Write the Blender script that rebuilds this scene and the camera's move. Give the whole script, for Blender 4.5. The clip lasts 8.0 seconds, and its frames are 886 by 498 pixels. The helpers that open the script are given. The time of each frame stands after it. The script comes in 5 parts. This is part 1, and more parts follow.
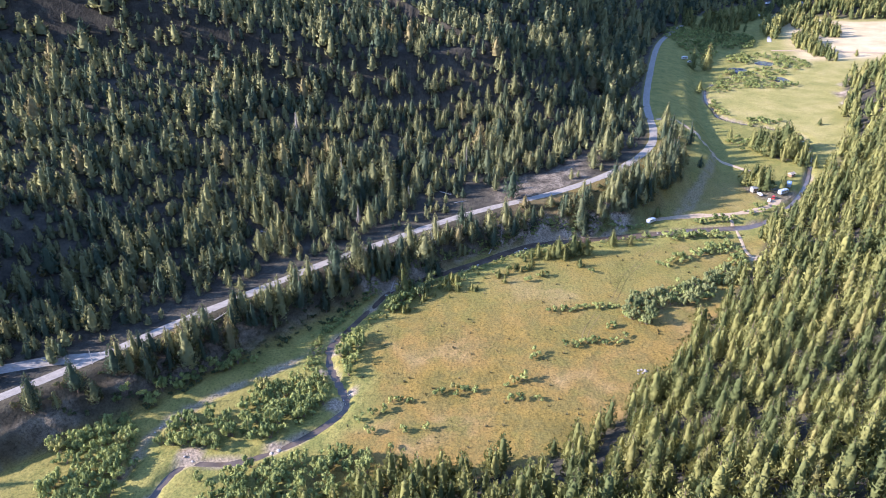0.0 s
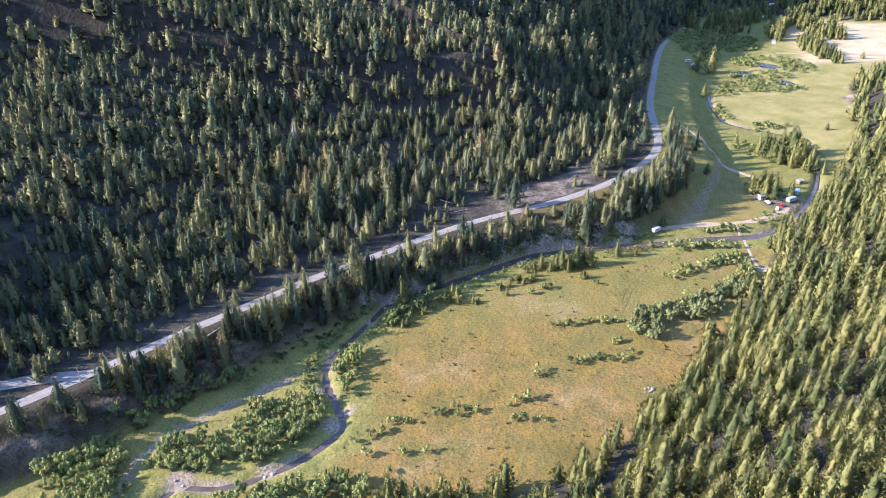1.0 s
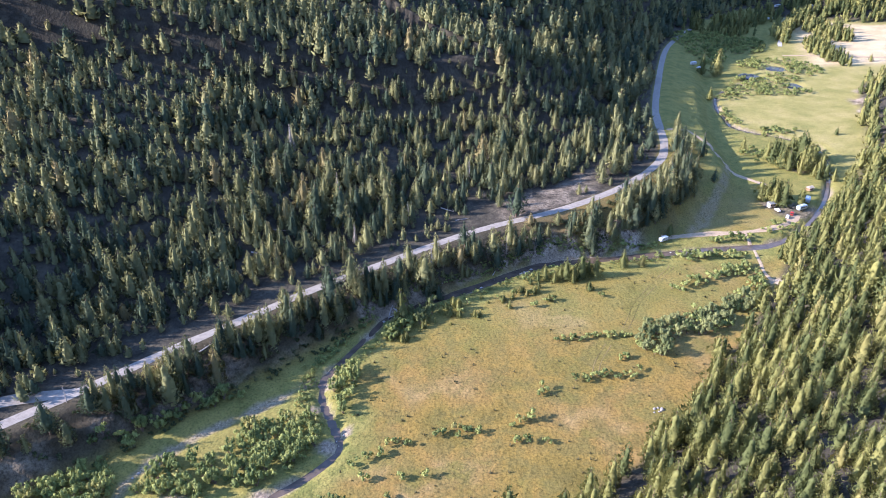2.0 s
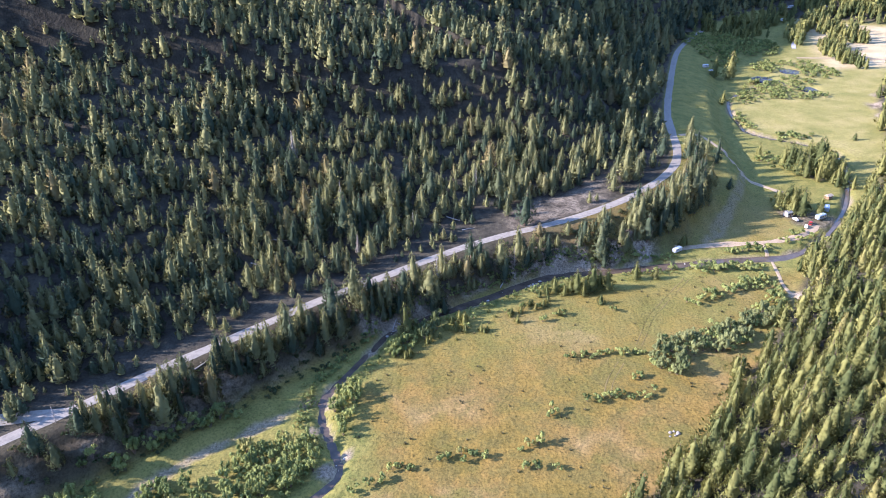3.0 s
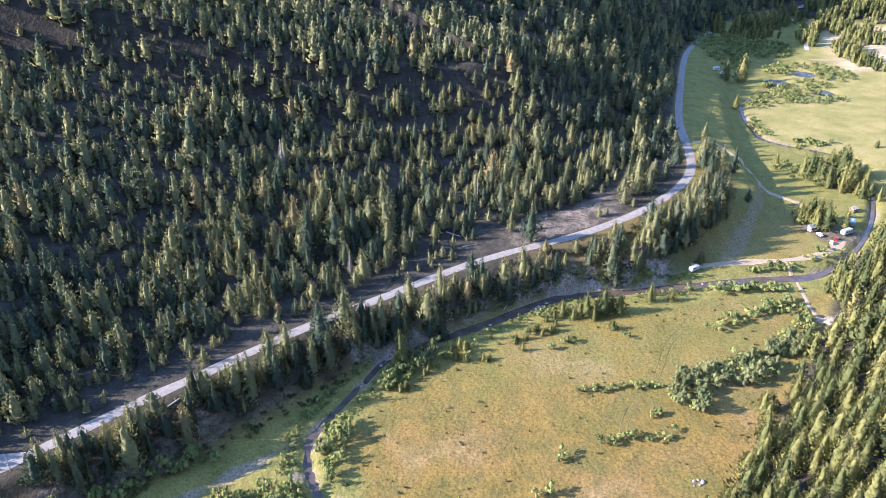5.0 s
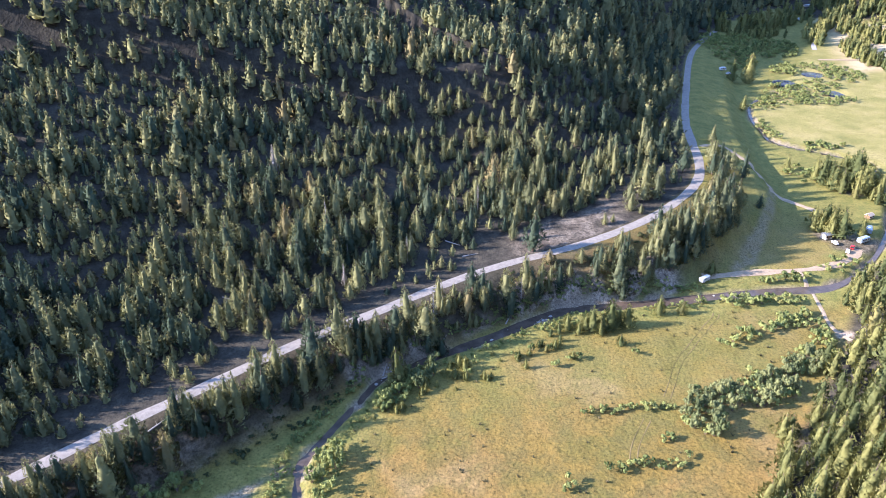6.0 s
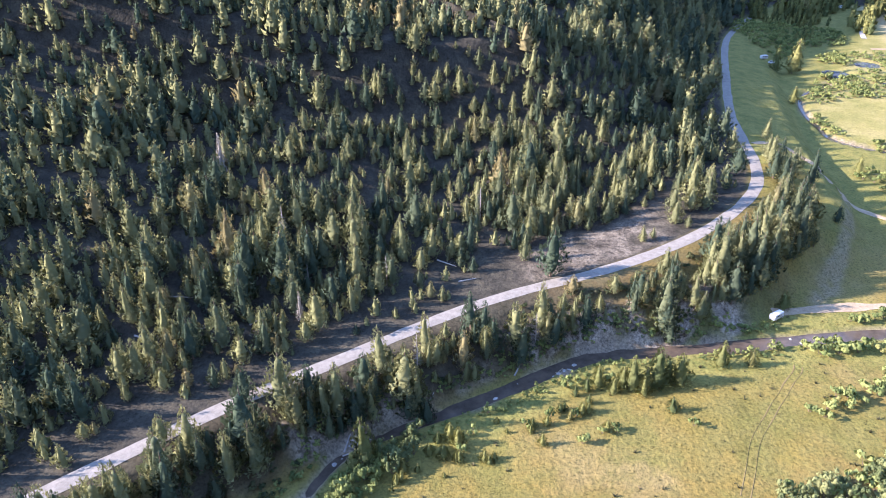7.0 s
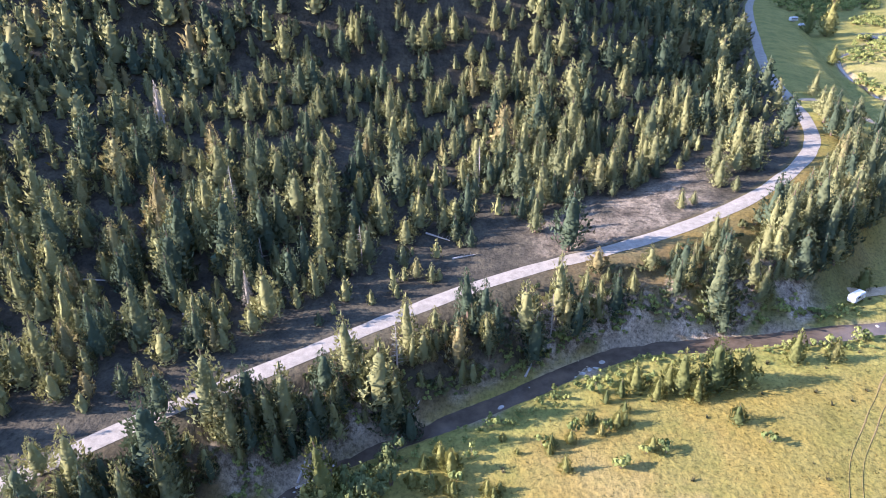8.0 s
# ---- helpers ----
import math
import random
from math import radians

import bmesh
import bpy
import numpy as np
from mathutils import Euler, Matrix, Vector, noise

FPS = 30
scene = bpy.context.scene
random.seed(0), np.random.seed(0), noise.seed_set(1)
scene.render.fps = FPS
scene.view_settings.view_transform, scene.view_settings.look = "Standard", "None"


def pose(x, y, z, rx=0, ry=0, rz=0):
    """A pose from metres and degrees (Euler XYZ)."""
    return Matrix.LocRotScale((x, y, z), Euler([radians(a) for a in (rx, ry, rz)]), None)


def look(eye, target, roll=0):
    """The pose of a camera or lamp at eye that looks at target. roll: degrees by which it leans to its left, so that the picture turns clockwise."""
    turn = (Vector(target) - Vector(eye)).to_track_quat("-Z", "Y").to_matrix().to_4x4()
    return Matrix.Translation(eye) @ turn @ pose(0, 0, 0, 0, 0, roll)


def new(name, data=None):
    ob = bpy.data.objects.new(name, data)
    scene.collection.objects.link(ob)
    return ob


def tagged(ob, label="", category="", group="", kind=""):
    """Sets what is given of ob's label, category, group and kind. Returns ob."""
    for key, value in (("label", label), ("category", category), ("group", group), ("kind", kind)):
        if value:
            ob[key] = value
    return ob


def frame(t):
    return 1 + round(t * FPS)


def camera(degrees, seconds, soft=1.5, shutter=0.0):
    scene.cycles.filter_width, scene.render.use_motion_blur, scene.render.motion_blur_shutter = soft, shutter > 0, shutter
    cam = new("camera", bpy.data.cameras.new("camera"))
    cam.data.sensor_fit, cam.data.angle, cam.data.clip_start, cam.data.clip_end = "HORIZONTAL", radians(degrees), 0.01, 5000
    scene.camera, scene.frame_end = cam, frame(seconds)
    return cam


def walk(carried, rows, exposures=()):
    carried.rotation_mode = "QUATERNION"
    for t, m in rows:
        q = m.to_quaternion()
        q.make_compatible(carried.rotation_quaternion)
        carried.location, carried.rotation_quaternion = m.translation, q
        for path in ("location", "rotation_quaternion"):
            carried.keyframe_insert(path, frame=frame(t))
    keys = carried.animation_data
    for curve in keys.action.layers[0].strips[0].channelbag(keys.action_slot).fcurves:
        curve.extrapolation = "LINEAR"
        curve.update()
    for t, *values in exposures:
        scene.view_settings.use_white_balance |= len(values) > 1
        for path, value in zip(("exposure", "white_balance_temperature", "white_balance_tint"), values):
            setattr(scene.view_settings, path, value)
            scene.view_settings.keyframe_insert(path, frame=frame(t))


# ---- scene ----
cam = camera(66.0, 8.0, 0.8)
PATH = [
    (0, (1.442, -0.261, 76.68), (1.227, 8.632, 72.111), -1.0),
    (0.5, (1.536, 1.995, 76.839), (1.31, 10.889, 72.273), -1.1),
    (1, (1.539, 4.364, 76.986), (1.309, 13.258, 72.421), -1.1),
    (2.5, (1.512, 12.28, 76.737), (1.227, 21.178, 72.181), -1.2),
    (3, (1.68, 15.085, 76.526), (1.33, 23.984, 71.977), -1.3),
    (3.5, (1.778, 17.923, 76.276), (1.413, 26.821, 71.727), -1.3),
    (4, (1.787, 20.856, 75.904), (1.422, 29.759, 71.365), -1.3),
    (4.5, (1.754, 23.828, 75.444), (1.389, 32.73, 70.903), -1.3),
    (5.8, (1.792, 31.769, 74.265), (1.422, 40.664, 69.71), -1.4),
    (5.9, (1.798, 32.46, 74.156), (1.428, 41.355, 69.601), -1.4),
    (6.0, (1.81, 33.312, 74.011), (1.44, 42.207, 69.456), -1.4),
    (6.1, (1.948, 37.076, 73.166), (1.566, 45.969, 68.608), -1.34),
    (6.2, (2.087, 40.84, 72.32), (1.693, 49.731, 67.76), -1.28),
    (6.3, (2.225, 44.604, 71.475), (1.819, 53.492, 66.911), -1.22),
    (6.4, (2.363, 48.368, 70.63), (1.945, 57.254, 66.063), -1.16),
    (6.5, (2.501, 52.131, 69.784), (2.071, 61.016, 65.215), -1.1),
    (7, (2.882, 64.185, 62.251), (2.437, 73.076, 57.695), -0.9),
    (7.5, (3.274, 74.824, 55.382), (2.759, 83.711, 50.826), -1.2),
    (8, (3.445, 82.283, 48.692), (2.97, 91.166, 44.125), -1.6),
]
walk(cam, [(t, look(eye, target, roll)) for t, eye, target, roll in PATH], [(0, 1.82, 5380, 33), (6, 1.98, 5400, 33), (8, 2.18, 5650, 34)])

# ---- sun, sky, exposure ----
SUN_ELEVATION, SUN_AZIMUTH = radians(24.5), radians(186.0)   # azimuth counted from +x towards +y
SUN_DIR = Vector((math.cos(SUN_ELEVATION) * math.cos(SUN_AZIMUTH), math.cos(SUN_ELEVATION) * math.sin(SUN_AZIMUTH), math.sin(SUN_ELEVATION)))
sun_data = bpy.data.lights.new("sun", "SUN")
sun_data.energy, sun_data.angle, sun_data.color = 5.0, radians(0.6), (1.0, 0.86, 0.63)
sun = new("sun", sun_data)
sun.matrix_world = look(SUN_DIR * 300, (0, 0, 0))
world = bpy.data.worlds.new("world")
scene.world = world
world.use_nodes = True
wt = world.node_tree
sky = wt.nodes.new("ShaderNodeTexSky")
sky.sky_type, sky.sun_disc = "NISHITA", False
sky.sun_elevation, sky.sun_rotation = SUN_ELEVATION, math.pi / 2 - SUN_AZIMUTH
sky.air_density, sky.dust_density, sky.ozone_density = 1.5, 0.2, 3.0
wt.links.new(sky.outputs[0], wt.nodes["Background"].inputs[0])
wt.nodes["Background"].inputs[1].default_value = 0.15

# ---- materials ----


def material(name, rough=0.8, spec=0.3):
    m = bpy.data.materials.new(name)
    m.use_nodes = True
    t = m.node_tree
    b = t.nodes["Principled BSDF"]
    b.inputs["Roughness"].default_value = rough
    b.inputs["Specular IOR Level"].default_value = spec
    return m, t, b


def noise_node(t, scale, detail=4.0, rough=0.6, coord=None):
    n = t.nodes.new("ShaderNodeTexNoise")
    n.inputs["Scale"].default_value = scale
    n.inputs["Detail"].default_value = detail
    n.inputs["Roughness"].default_value = rough
    if coord is None:
        coord = t.nodes.new("ShaderNodeNewGeometry").outputs["Position"]
    t.links.new(coord, n.inputs["Vector"])
    return n.outputs["Fac"]


def ramp(t, fac, stops):
    r = t.nodes.new("ShaderNodeValToRGB")
    while len(r.color_ramp.elements) < len(stops):
        r.color_ramp.elements.new(0.5)
    for e, (p, c) in zip(r.color_ramp.elements, stops):
        e.position, e.color = p, (*c, 1.0)
    t.links.new(fac, r.inputs[0])
    return r.outputs[0]


def mixed(t, fac, a, b, mode="MIX"):
    n = t.nodes.new("ShaderNodeMix")
    n.data_type, n.blend_type = "RGBA", mode
    for socket, value in ((n.inputs[0], fac), (n.inputs[6], a), (n.inputs[7], b)):
        if isinstance(value, (int, float)):
            socket.default_value = value
        elif isinstance(value, tuple):
            socket.default_value = (*value, 1.0)
        else:
            t.links.new(value, socket)
    return n.outputs[2]


def maths(t, op, a, b=0.5):
    n = t.nodes.new("ShaderNodeMath")
    n.operation = op
    n.use_clamp = True
    for socket, value in ((n.inputs[0], a), (n.inputs[1], b)):
        if isinstance(value, (int, float)):
            socket.default_value = value
        else:
            t.links.new(value, socket)
    return n.outputs[0]


def attribute(t, name):
    n = t.nodes.new("ShaderNodeAttribute")
    n.attribute_name = name
    return n.outputs["Fac"]


def bump(t, b, height, strength, distance):
    n = t.nodes.new("ShaderNodeBump")
    n.inputs["Strength"].default_value, n.inputs["Distance"].default_value = strength, distance
    t.links.new(height, n.inputs["Height"])
    t.links.new(n.outputs[0], b.inputs["Normal"])


def ground_material():
    m, t, b = material("meadow_and_soil", 0.95, 0.1)
    broad, mid, fine = noise_node(t, 0.045, 3), noise_node(t, 0.35, 5, 0.65), noise_node(t, 2.6, 4, 0.7)
    grass = ramp(t, broad, [(0.36, (0.125, 0.100, 0.026)), (0.45, (0.192, 0.136, 0.034)), (0.54, (0.200, 0.135, 0.041)), (0.64, (0.24, 0.175, 0.074))])
    streak = noise_node(t, 0.11, 4, 0.62)
    grass = mixed(t, maths(t, "MULTIPLY", ramp(t, streak, [(0.5, (0, 0, 0)), (0.62, (1, 1, 1))]), 0.85), grass, (0.132, 0.118, 0.031))
    grass = mixed(t, maths(t, "MULTIPLY", ramp(t, mid, [(0.45, (0, 0, 0)), (0.6, (1, 1, 1))]), 0.6), grass, (0.118, 0.102, 0.034))
    lush = ramp(t, mid, [(0.35, (0.125, 0.132, 0.036)), (0.65, (0.205, 0.186, 0.054))])
    grass = mixed(t, attribute(t, "lush"), grass, lush)
    hay = ramp(t, streak, [(0.35, (0.18, 0.175, 0.054)), (0.5, (0.245, 0.222, 0.076)), (0.65, (0.295, 0.255, 0.10))])
    grass = mixed(t, attribute(t, "mown"), grass, hay)
    straw = ramp(t, streak, [(0.35, (0.36, 0.29, 0.16)), (0.65, (0.47, 0.39, 0.24))])
    grass = mixed(t, attribute(t, "straw"), grass, straw)
    # forest floor tone, with part of the shade under the trees darkened into it
    shaded_duff = ramp(t, mid, [(0.3, (0.028, 0.027, 0.021)), (0.5, (0.047, 0.044, 0.034)), (0.7, (0.080, 0.072, 0.050))])
    col = mixed(t, attribute(t, "shaded_duff"), grass, shaded_duff)
    earth = ramp(t, mid, [(0.3, (0.07, 0.058, 0.045)), (0.45, (0.20, 0.165, 0.125)), (0.55, (0.29, 0.245, 0.19)), (0.7, (0.42, 0.36, 0.285))])
    grit = ramp(t, noise_node(t, 7.5, 3, 0.7), [(0.32, (0.5, 0.48, 0.47)), (0.5, (1.0, 1.0, 1.0)), (0.7, (1.4, 1.4, 1.36))])
    earth = mixed(t, 1.0, earth, ramp(t, noise_node(t, 1.5, 3, 0.6), [(0.36, (0.4, 0.38, 0.36)), (0.48, (1.0, 1.0, 1.0)), (0.66, (1.2, 1.2, 1.18))]), "MULTIPLY")
    col = mixed(t, attribute(t, "bare"), col, mixed(t, 1.0, earth, grit, "MULTIPLY"))
    sand = ramp(t, fine, [(0.3, (0.17, 0.138, 0.098)), (0.7, (0.30, 0.248, 0.18))])
    col = mixed(t, attribute(t, "sand"), col, sand)
    col = mixed(t, 1.0, col, ramp(t, fine, [(0.28, (0.45, 0.47, 0.45)), (0.48, (0.95, 0.95, 0.95)), (0.72, (1.3, 1.26, 1.18))]), "MULTIPLY")
    t.links.new(col, b.inputs["Base Color"])
    hummock = noise_node(t, 1.15, 3, 0.6)
    bump(t, b, mixed(t, 0.6, mixed(t, 0.4, mid, fine), hummock), 1.0, 0.34)
    return m


def gravel_material(name, dark, light, scale=1.2):
    m, t, b = material(name, 0.9, 0.2)
    wide, fine = noise_node(t, scale, 5, 0.65), noise_node(t, scale * 9, 3)
    col = ramp(t, wide, [(0.3, dark), (0.7, light)])
    col = mixed(t, 1.0, col, ramp(t, fine, [(0.3, (0.78, 0.78, 0.78)), (0.7, (1.12, 1.12, 1.12))]), "MULTIPLY")
    t.links.new(col, b.inputs["Base Color"])
    bump(t, b, fine, 0.5, 0.06)
    return m


def foliage_material(name, deep, light, dry):
    m, t, b = material(name, 0.75, 0.15)
    info, geo = t.nodes.new("ShaderNodeObjectInfo"), t.nodes.new("ShaderNodeNewGeometry")
    n = t.nodes.new("ShaderNodeMath")
    n.operation = "ADD"
    t.links.new(attribute(t, "tint"), n.inputs[0]), t.links.new(info.outputs["Random"], n.inputs[1])
    f = t.nodes.new("ShaderNodeMath")
    f.operation = "FRACT"
    t.links.new(n.outputs[0], f.inputs[0])
    col = ramp(t, f.outputs[0], [(0.0, deep), (0.22, deep), (0.58, light), (0.93, light), (0.985, dry)])
    col = mixed(t, 1.0, col, ramp(t, geo.outputs["Random Per Island"], [(0.0, (0.82, 0.84, 0.86)), (1.0, (1.17, 1.16, 1.12))]), "MULTIPLY")
    t.nodes.remove(b)
    d, s, mx = t.nodes.new("ShaderNodeBsdfDiffuse"), t.nodes.new("ShaderNodeBsdfTranslucent"), t.nodes.new("ShaderNodeMixShader")
    mx.inputs[0].default_value = 0.22
    t.links.new(col, d.inputs[0]), t.links.new(col, s.inputs[0])
    t.links.new(d.outputs[0], mx.inputs[1]), t.links.new(s.outputs[0], mx.inputs[2])
    t.links.new(mx.outputs[0], t.nodes["Material Output"].inputs[0])
    return m


def plain_material(name, colour, rough=0.6, metal=0.0, wear=0.15, scale=4.0):
    m, t, b = material(name, rough, 0.4)
    b.inputs["Metallic"].default_value = metal
    dark = tuple(c * (1 - wear) for c in colour)
    pale = tuple(min(1.0, c * (1 + wear)) for c in colour)
    t.links.new(ramp(t, noise_node(t, scale, 4), [(0.3, dark), (0.7, pale)]), b.inputs["Base Color"])
    return m


def water_material():
    m, t, b = material("creek_water", 0.22, 0.3)
    t.links.new(ramp(t, noise_node(t, 0.5, 4), [(0.35, (0.055, 0.044, 0.033)), (0.7, (0.11, 0.085, 0.062))]), b.inputs["Base Color"])
    bump(t, b, noise_node(t, 3.0, 3), 0.25, 0.08)
    return m


M_GROUND = ground_material()
M_ROAD = gravel_material("pale_gravel", (0.17, 0.158, 0.135), (0.275, 0.256, 0.22))
M_TRACK = gravel_material("dirt_track", (0.26, 0.20, 0.125), (0.40, 0.315, 0.205))
M_STONE = gravel_material("grey_rock", (0.22, 0.21, 0.19), (0.44, 0.42, 0.38), 2.0)
M_PINE = foliage_material("pine_needles", (0.068, 0.095, 0.062), (0.205, 0.213, 0.100), (0.226, 0.198, 0.096))
M_FIR = foliage_material("fir_needles", (0.098, 0.120, 0.048), (0.20, 0.206, 0.072), (0.225, 0.21, 0.078))
M_WILLOW = foliage_material("willow_leaves", (0.13, 0.165, 0.058), (0.23, 0.26, 0.085), (0.25, 0.245, 0.085))
M_SALLOW = foliage_material("sallow_leaves", (0.115, 0.14, 0.058), (0.195, 0.215, 0.088), (0.21, 0.215, 0.09))
M_BARK = plain_material("bark", (0.13, 0.095, 0.07), 0.95, 0, 0.35, 3.0)
M_DEAD = plain_material("weathered_dead_wood", (0.34, 0.31, 0.28), 0.95, 0, 0.25, 3.0)
M_WATER = water_material()

# ---- the lie of the land ----


TABLES = [np.random.RandomState(k).rand(128, 128) for k in range(90)]


def lattice(x, y, size, seed):
    """Smooth noise from 0 to 1 with features about size metres wide."""
    table = TABLES[seed]
    u, v = np.asarray(x) / size + 40.0, np.asarray(y) / size + 40.0
    i, j = np.floor(u).astype(int), np.floor(v).astype(int)
    a, b = u - i, v - j
    a, b = a * a * (3 - 2 * a), b * b * (3 - 2 * b)
    g = lambda p, q: table[p % 128, q % 128]
    return (g(i, j) * (1 - a) + g(i + 1, j) * a) * (1 - b) + (g(i, j + 1) * (1 - a) + g(i + 1, j + 1) * a) * b


def rounded(points, step):
    """A smooth curve through the points, resampled about every step metres."""
    p = np.array(points, float)
    p = np.vstack([2 * p[0] - p[1], p, 2 * p[-1] - p[-2]])
    out = []
    for k in range(1, len(p) - 2):
        n = max(2, int(np.linalg.norm(p[k + 1] - p[k]) / step))
        for f in np.arange(n) / n:
            a, b, c, d = p[k - 1:k + 3]
            out.append(0.5 * (2 * b + (c - a) * f + (2 * a - 5 * b + 4 * c - d) * f ** 2 + (3 * b - a - 3 * c + d) * f ** 3))
    return np.array(out + [p[-2]])


def beside(x, y, line):
    """Signed distance to a line (left of its way: plus) and the place along it, counted in its points."""
    x, y = np.asarray(x, float), np.asarray(y, float)
    best, side, where = np.full(x.shape, 1e9), np.ones(x.shape), np.zeros(x.shape)
    for k in range(len(line) - 1):
        (ax, ay), (bx, by) = line[k][:2], line[k + 1][:2]
        dx, dy = bx - ax, by - ay
        f = np.clip(((x - ax) * dx + (y - ay) * dy) / (dx * dx + dy * dy), 0, 1)
        d = (x - ax - f * dx) ** 2 + (y - ay - f * dy) ** 2
        near = d < best
        best = np.where(near, d, best)
        side = np.where(near, np.sign(dx * (y - ay) - dy * (x - ax) + 1e-9), side)
        where = np.where(near, k + f, where)
    return np.sqrt(best) * side, where


def rise(a, b, x):
    f = np.clip((np.asarray(x, float) - a) / (b - a), 0, 1)
    return f * f * (3 - 2 * f)


def floor_height(x, y):
    return 0.025 * x + 0.03 * y - 2.3


ROAD = rounded([(-150, 30, 2.0), (-110, 58, 3.2), (-80, 82, 4.6), (-62, 98, 5.3), (-50.5, 109, 5.8), (-41, 117.3, 6.2), (-27.5, 129.2, 6.8), (-15, 138.4, 7.3),
                (0.3, 149.8, 7.8), (10.9, 155.6, 8.3), (18, 158.2, 8.8), (25.5, 161.3, 9.4), (33.5, 165.7, 10.0), (42, 171.6, 10.7), (51.5, 180.6, 11.8),
                (57.6, 190, 12.5), (61.2, 202, 12.9), (63.4, 215, 13.1), (67.2, 235, 13.3), (77, 269.5, 13.8), (93, 320.5, 14.6), (105, 347, 15.2), (120, 373, 15.8)], 3.0)
HILL_FOOT = np.vstack([ROAD, [(133, 392, 16.3), (160, 420, 17.0), (215, 462, 18.5), (320, 505, 21.0), (520, 560, 26.0)]])
CREEK = rounded([(-47, 55), (-44.5, 68), (-43.8, 74), (-41.4, 78.6), (-34.5, 78.6), (-29.2, 80.3), (-24.4, 83.2), (-20.4, 86.9), (-17.9, 91), (-19.2, 95.4), (-22.6, 102.6),
                 (-22.8, 108.6), (-19.8, 115.1), (-16.2, 122), (-13.2, 127.6), (-8.5, 131), (0, 135.6), (8.4, 140.3), (15.5, 144.6), (22, 147.6), (30, 148.3), (40, 149.2),
                 (49.5, 150.6), (60, 151.9), (68.2, 152.3), (76, 154), (87, 163), (97, 176), (104.3, 189.5), (110.4, 204.3), (111.4, 215.5), (105.7, 222.9), (97.1, 230.3),
                 (93.7, 236.2), (94.5, 244.6), (95.3, 254.9), (99, 268), (105, 277), (113, 283), (118, 290), (122, 296)], 2.0)
EDGE = rounded([(-120, 20), (-60, 52), (-30, 66), (-16, 71.5), (-9.7, 74.3), (-3, 75.5), (5.5, 76.7), (14.3, 79.4), (20, 83), (26.8, 87.5), (31.5, 92.5), (38.2, 97.5), (43.5, 105.5),
                (50.5, 114.5), (58.4, 124.6), (65.3, 133.6), (71, 143), (82, 157.5), (97.1, 172), (109, 188), (121.8, 208), (135.6, 235), (145, 258), (165, 285), (210, 296), (420, 300)], 5.0)
WASH = rounded([(-50.2, 76), (-50, 81), (-49.6, 85.4), (-47.4, 88.4), (-44, 92.5), (-40, 95.9), (-35.8, 99.3), (-29.5, 103.7), (-24.5, 108)], 2.0)
PONDS = [(122.3, 296.5, 4.2), (137.0, 306.5, 3.6), (133.0, 280.5, 3.4), (127.5, 291.0, 2.0)]
BARS = [(-19.6, 91.2, 1.9), (-17.0, 94.2, 1.1), (-41.3, 80.0, 2.2), (-28.0, 81.2, 1.8), (-12.4, 129.2, 1.6), (16.0, 143.6, 1.3), (-21.5, 106, 1.2), (-16.6, 120.5, 1.3), (-23.6, 99.5, 0.9)]
SCARS = [(146.3, 256.0, 3.6), (141.5, 245.5, 3.0), (150.5, 268.0, 2.6), (69.0, 136.0, 2.2)]
WORN = rounded([(79.2, 199), (78.2, 195), (75.6, 189), (73, 183), (69, 176), (65.4, 170), (61.5, 164.5), (59, 160)], 2.0)
FAR_EDGE = rounded([(192, 405), (205, 392), (225, 384), (260, 392), (420, 420)], 8.0)


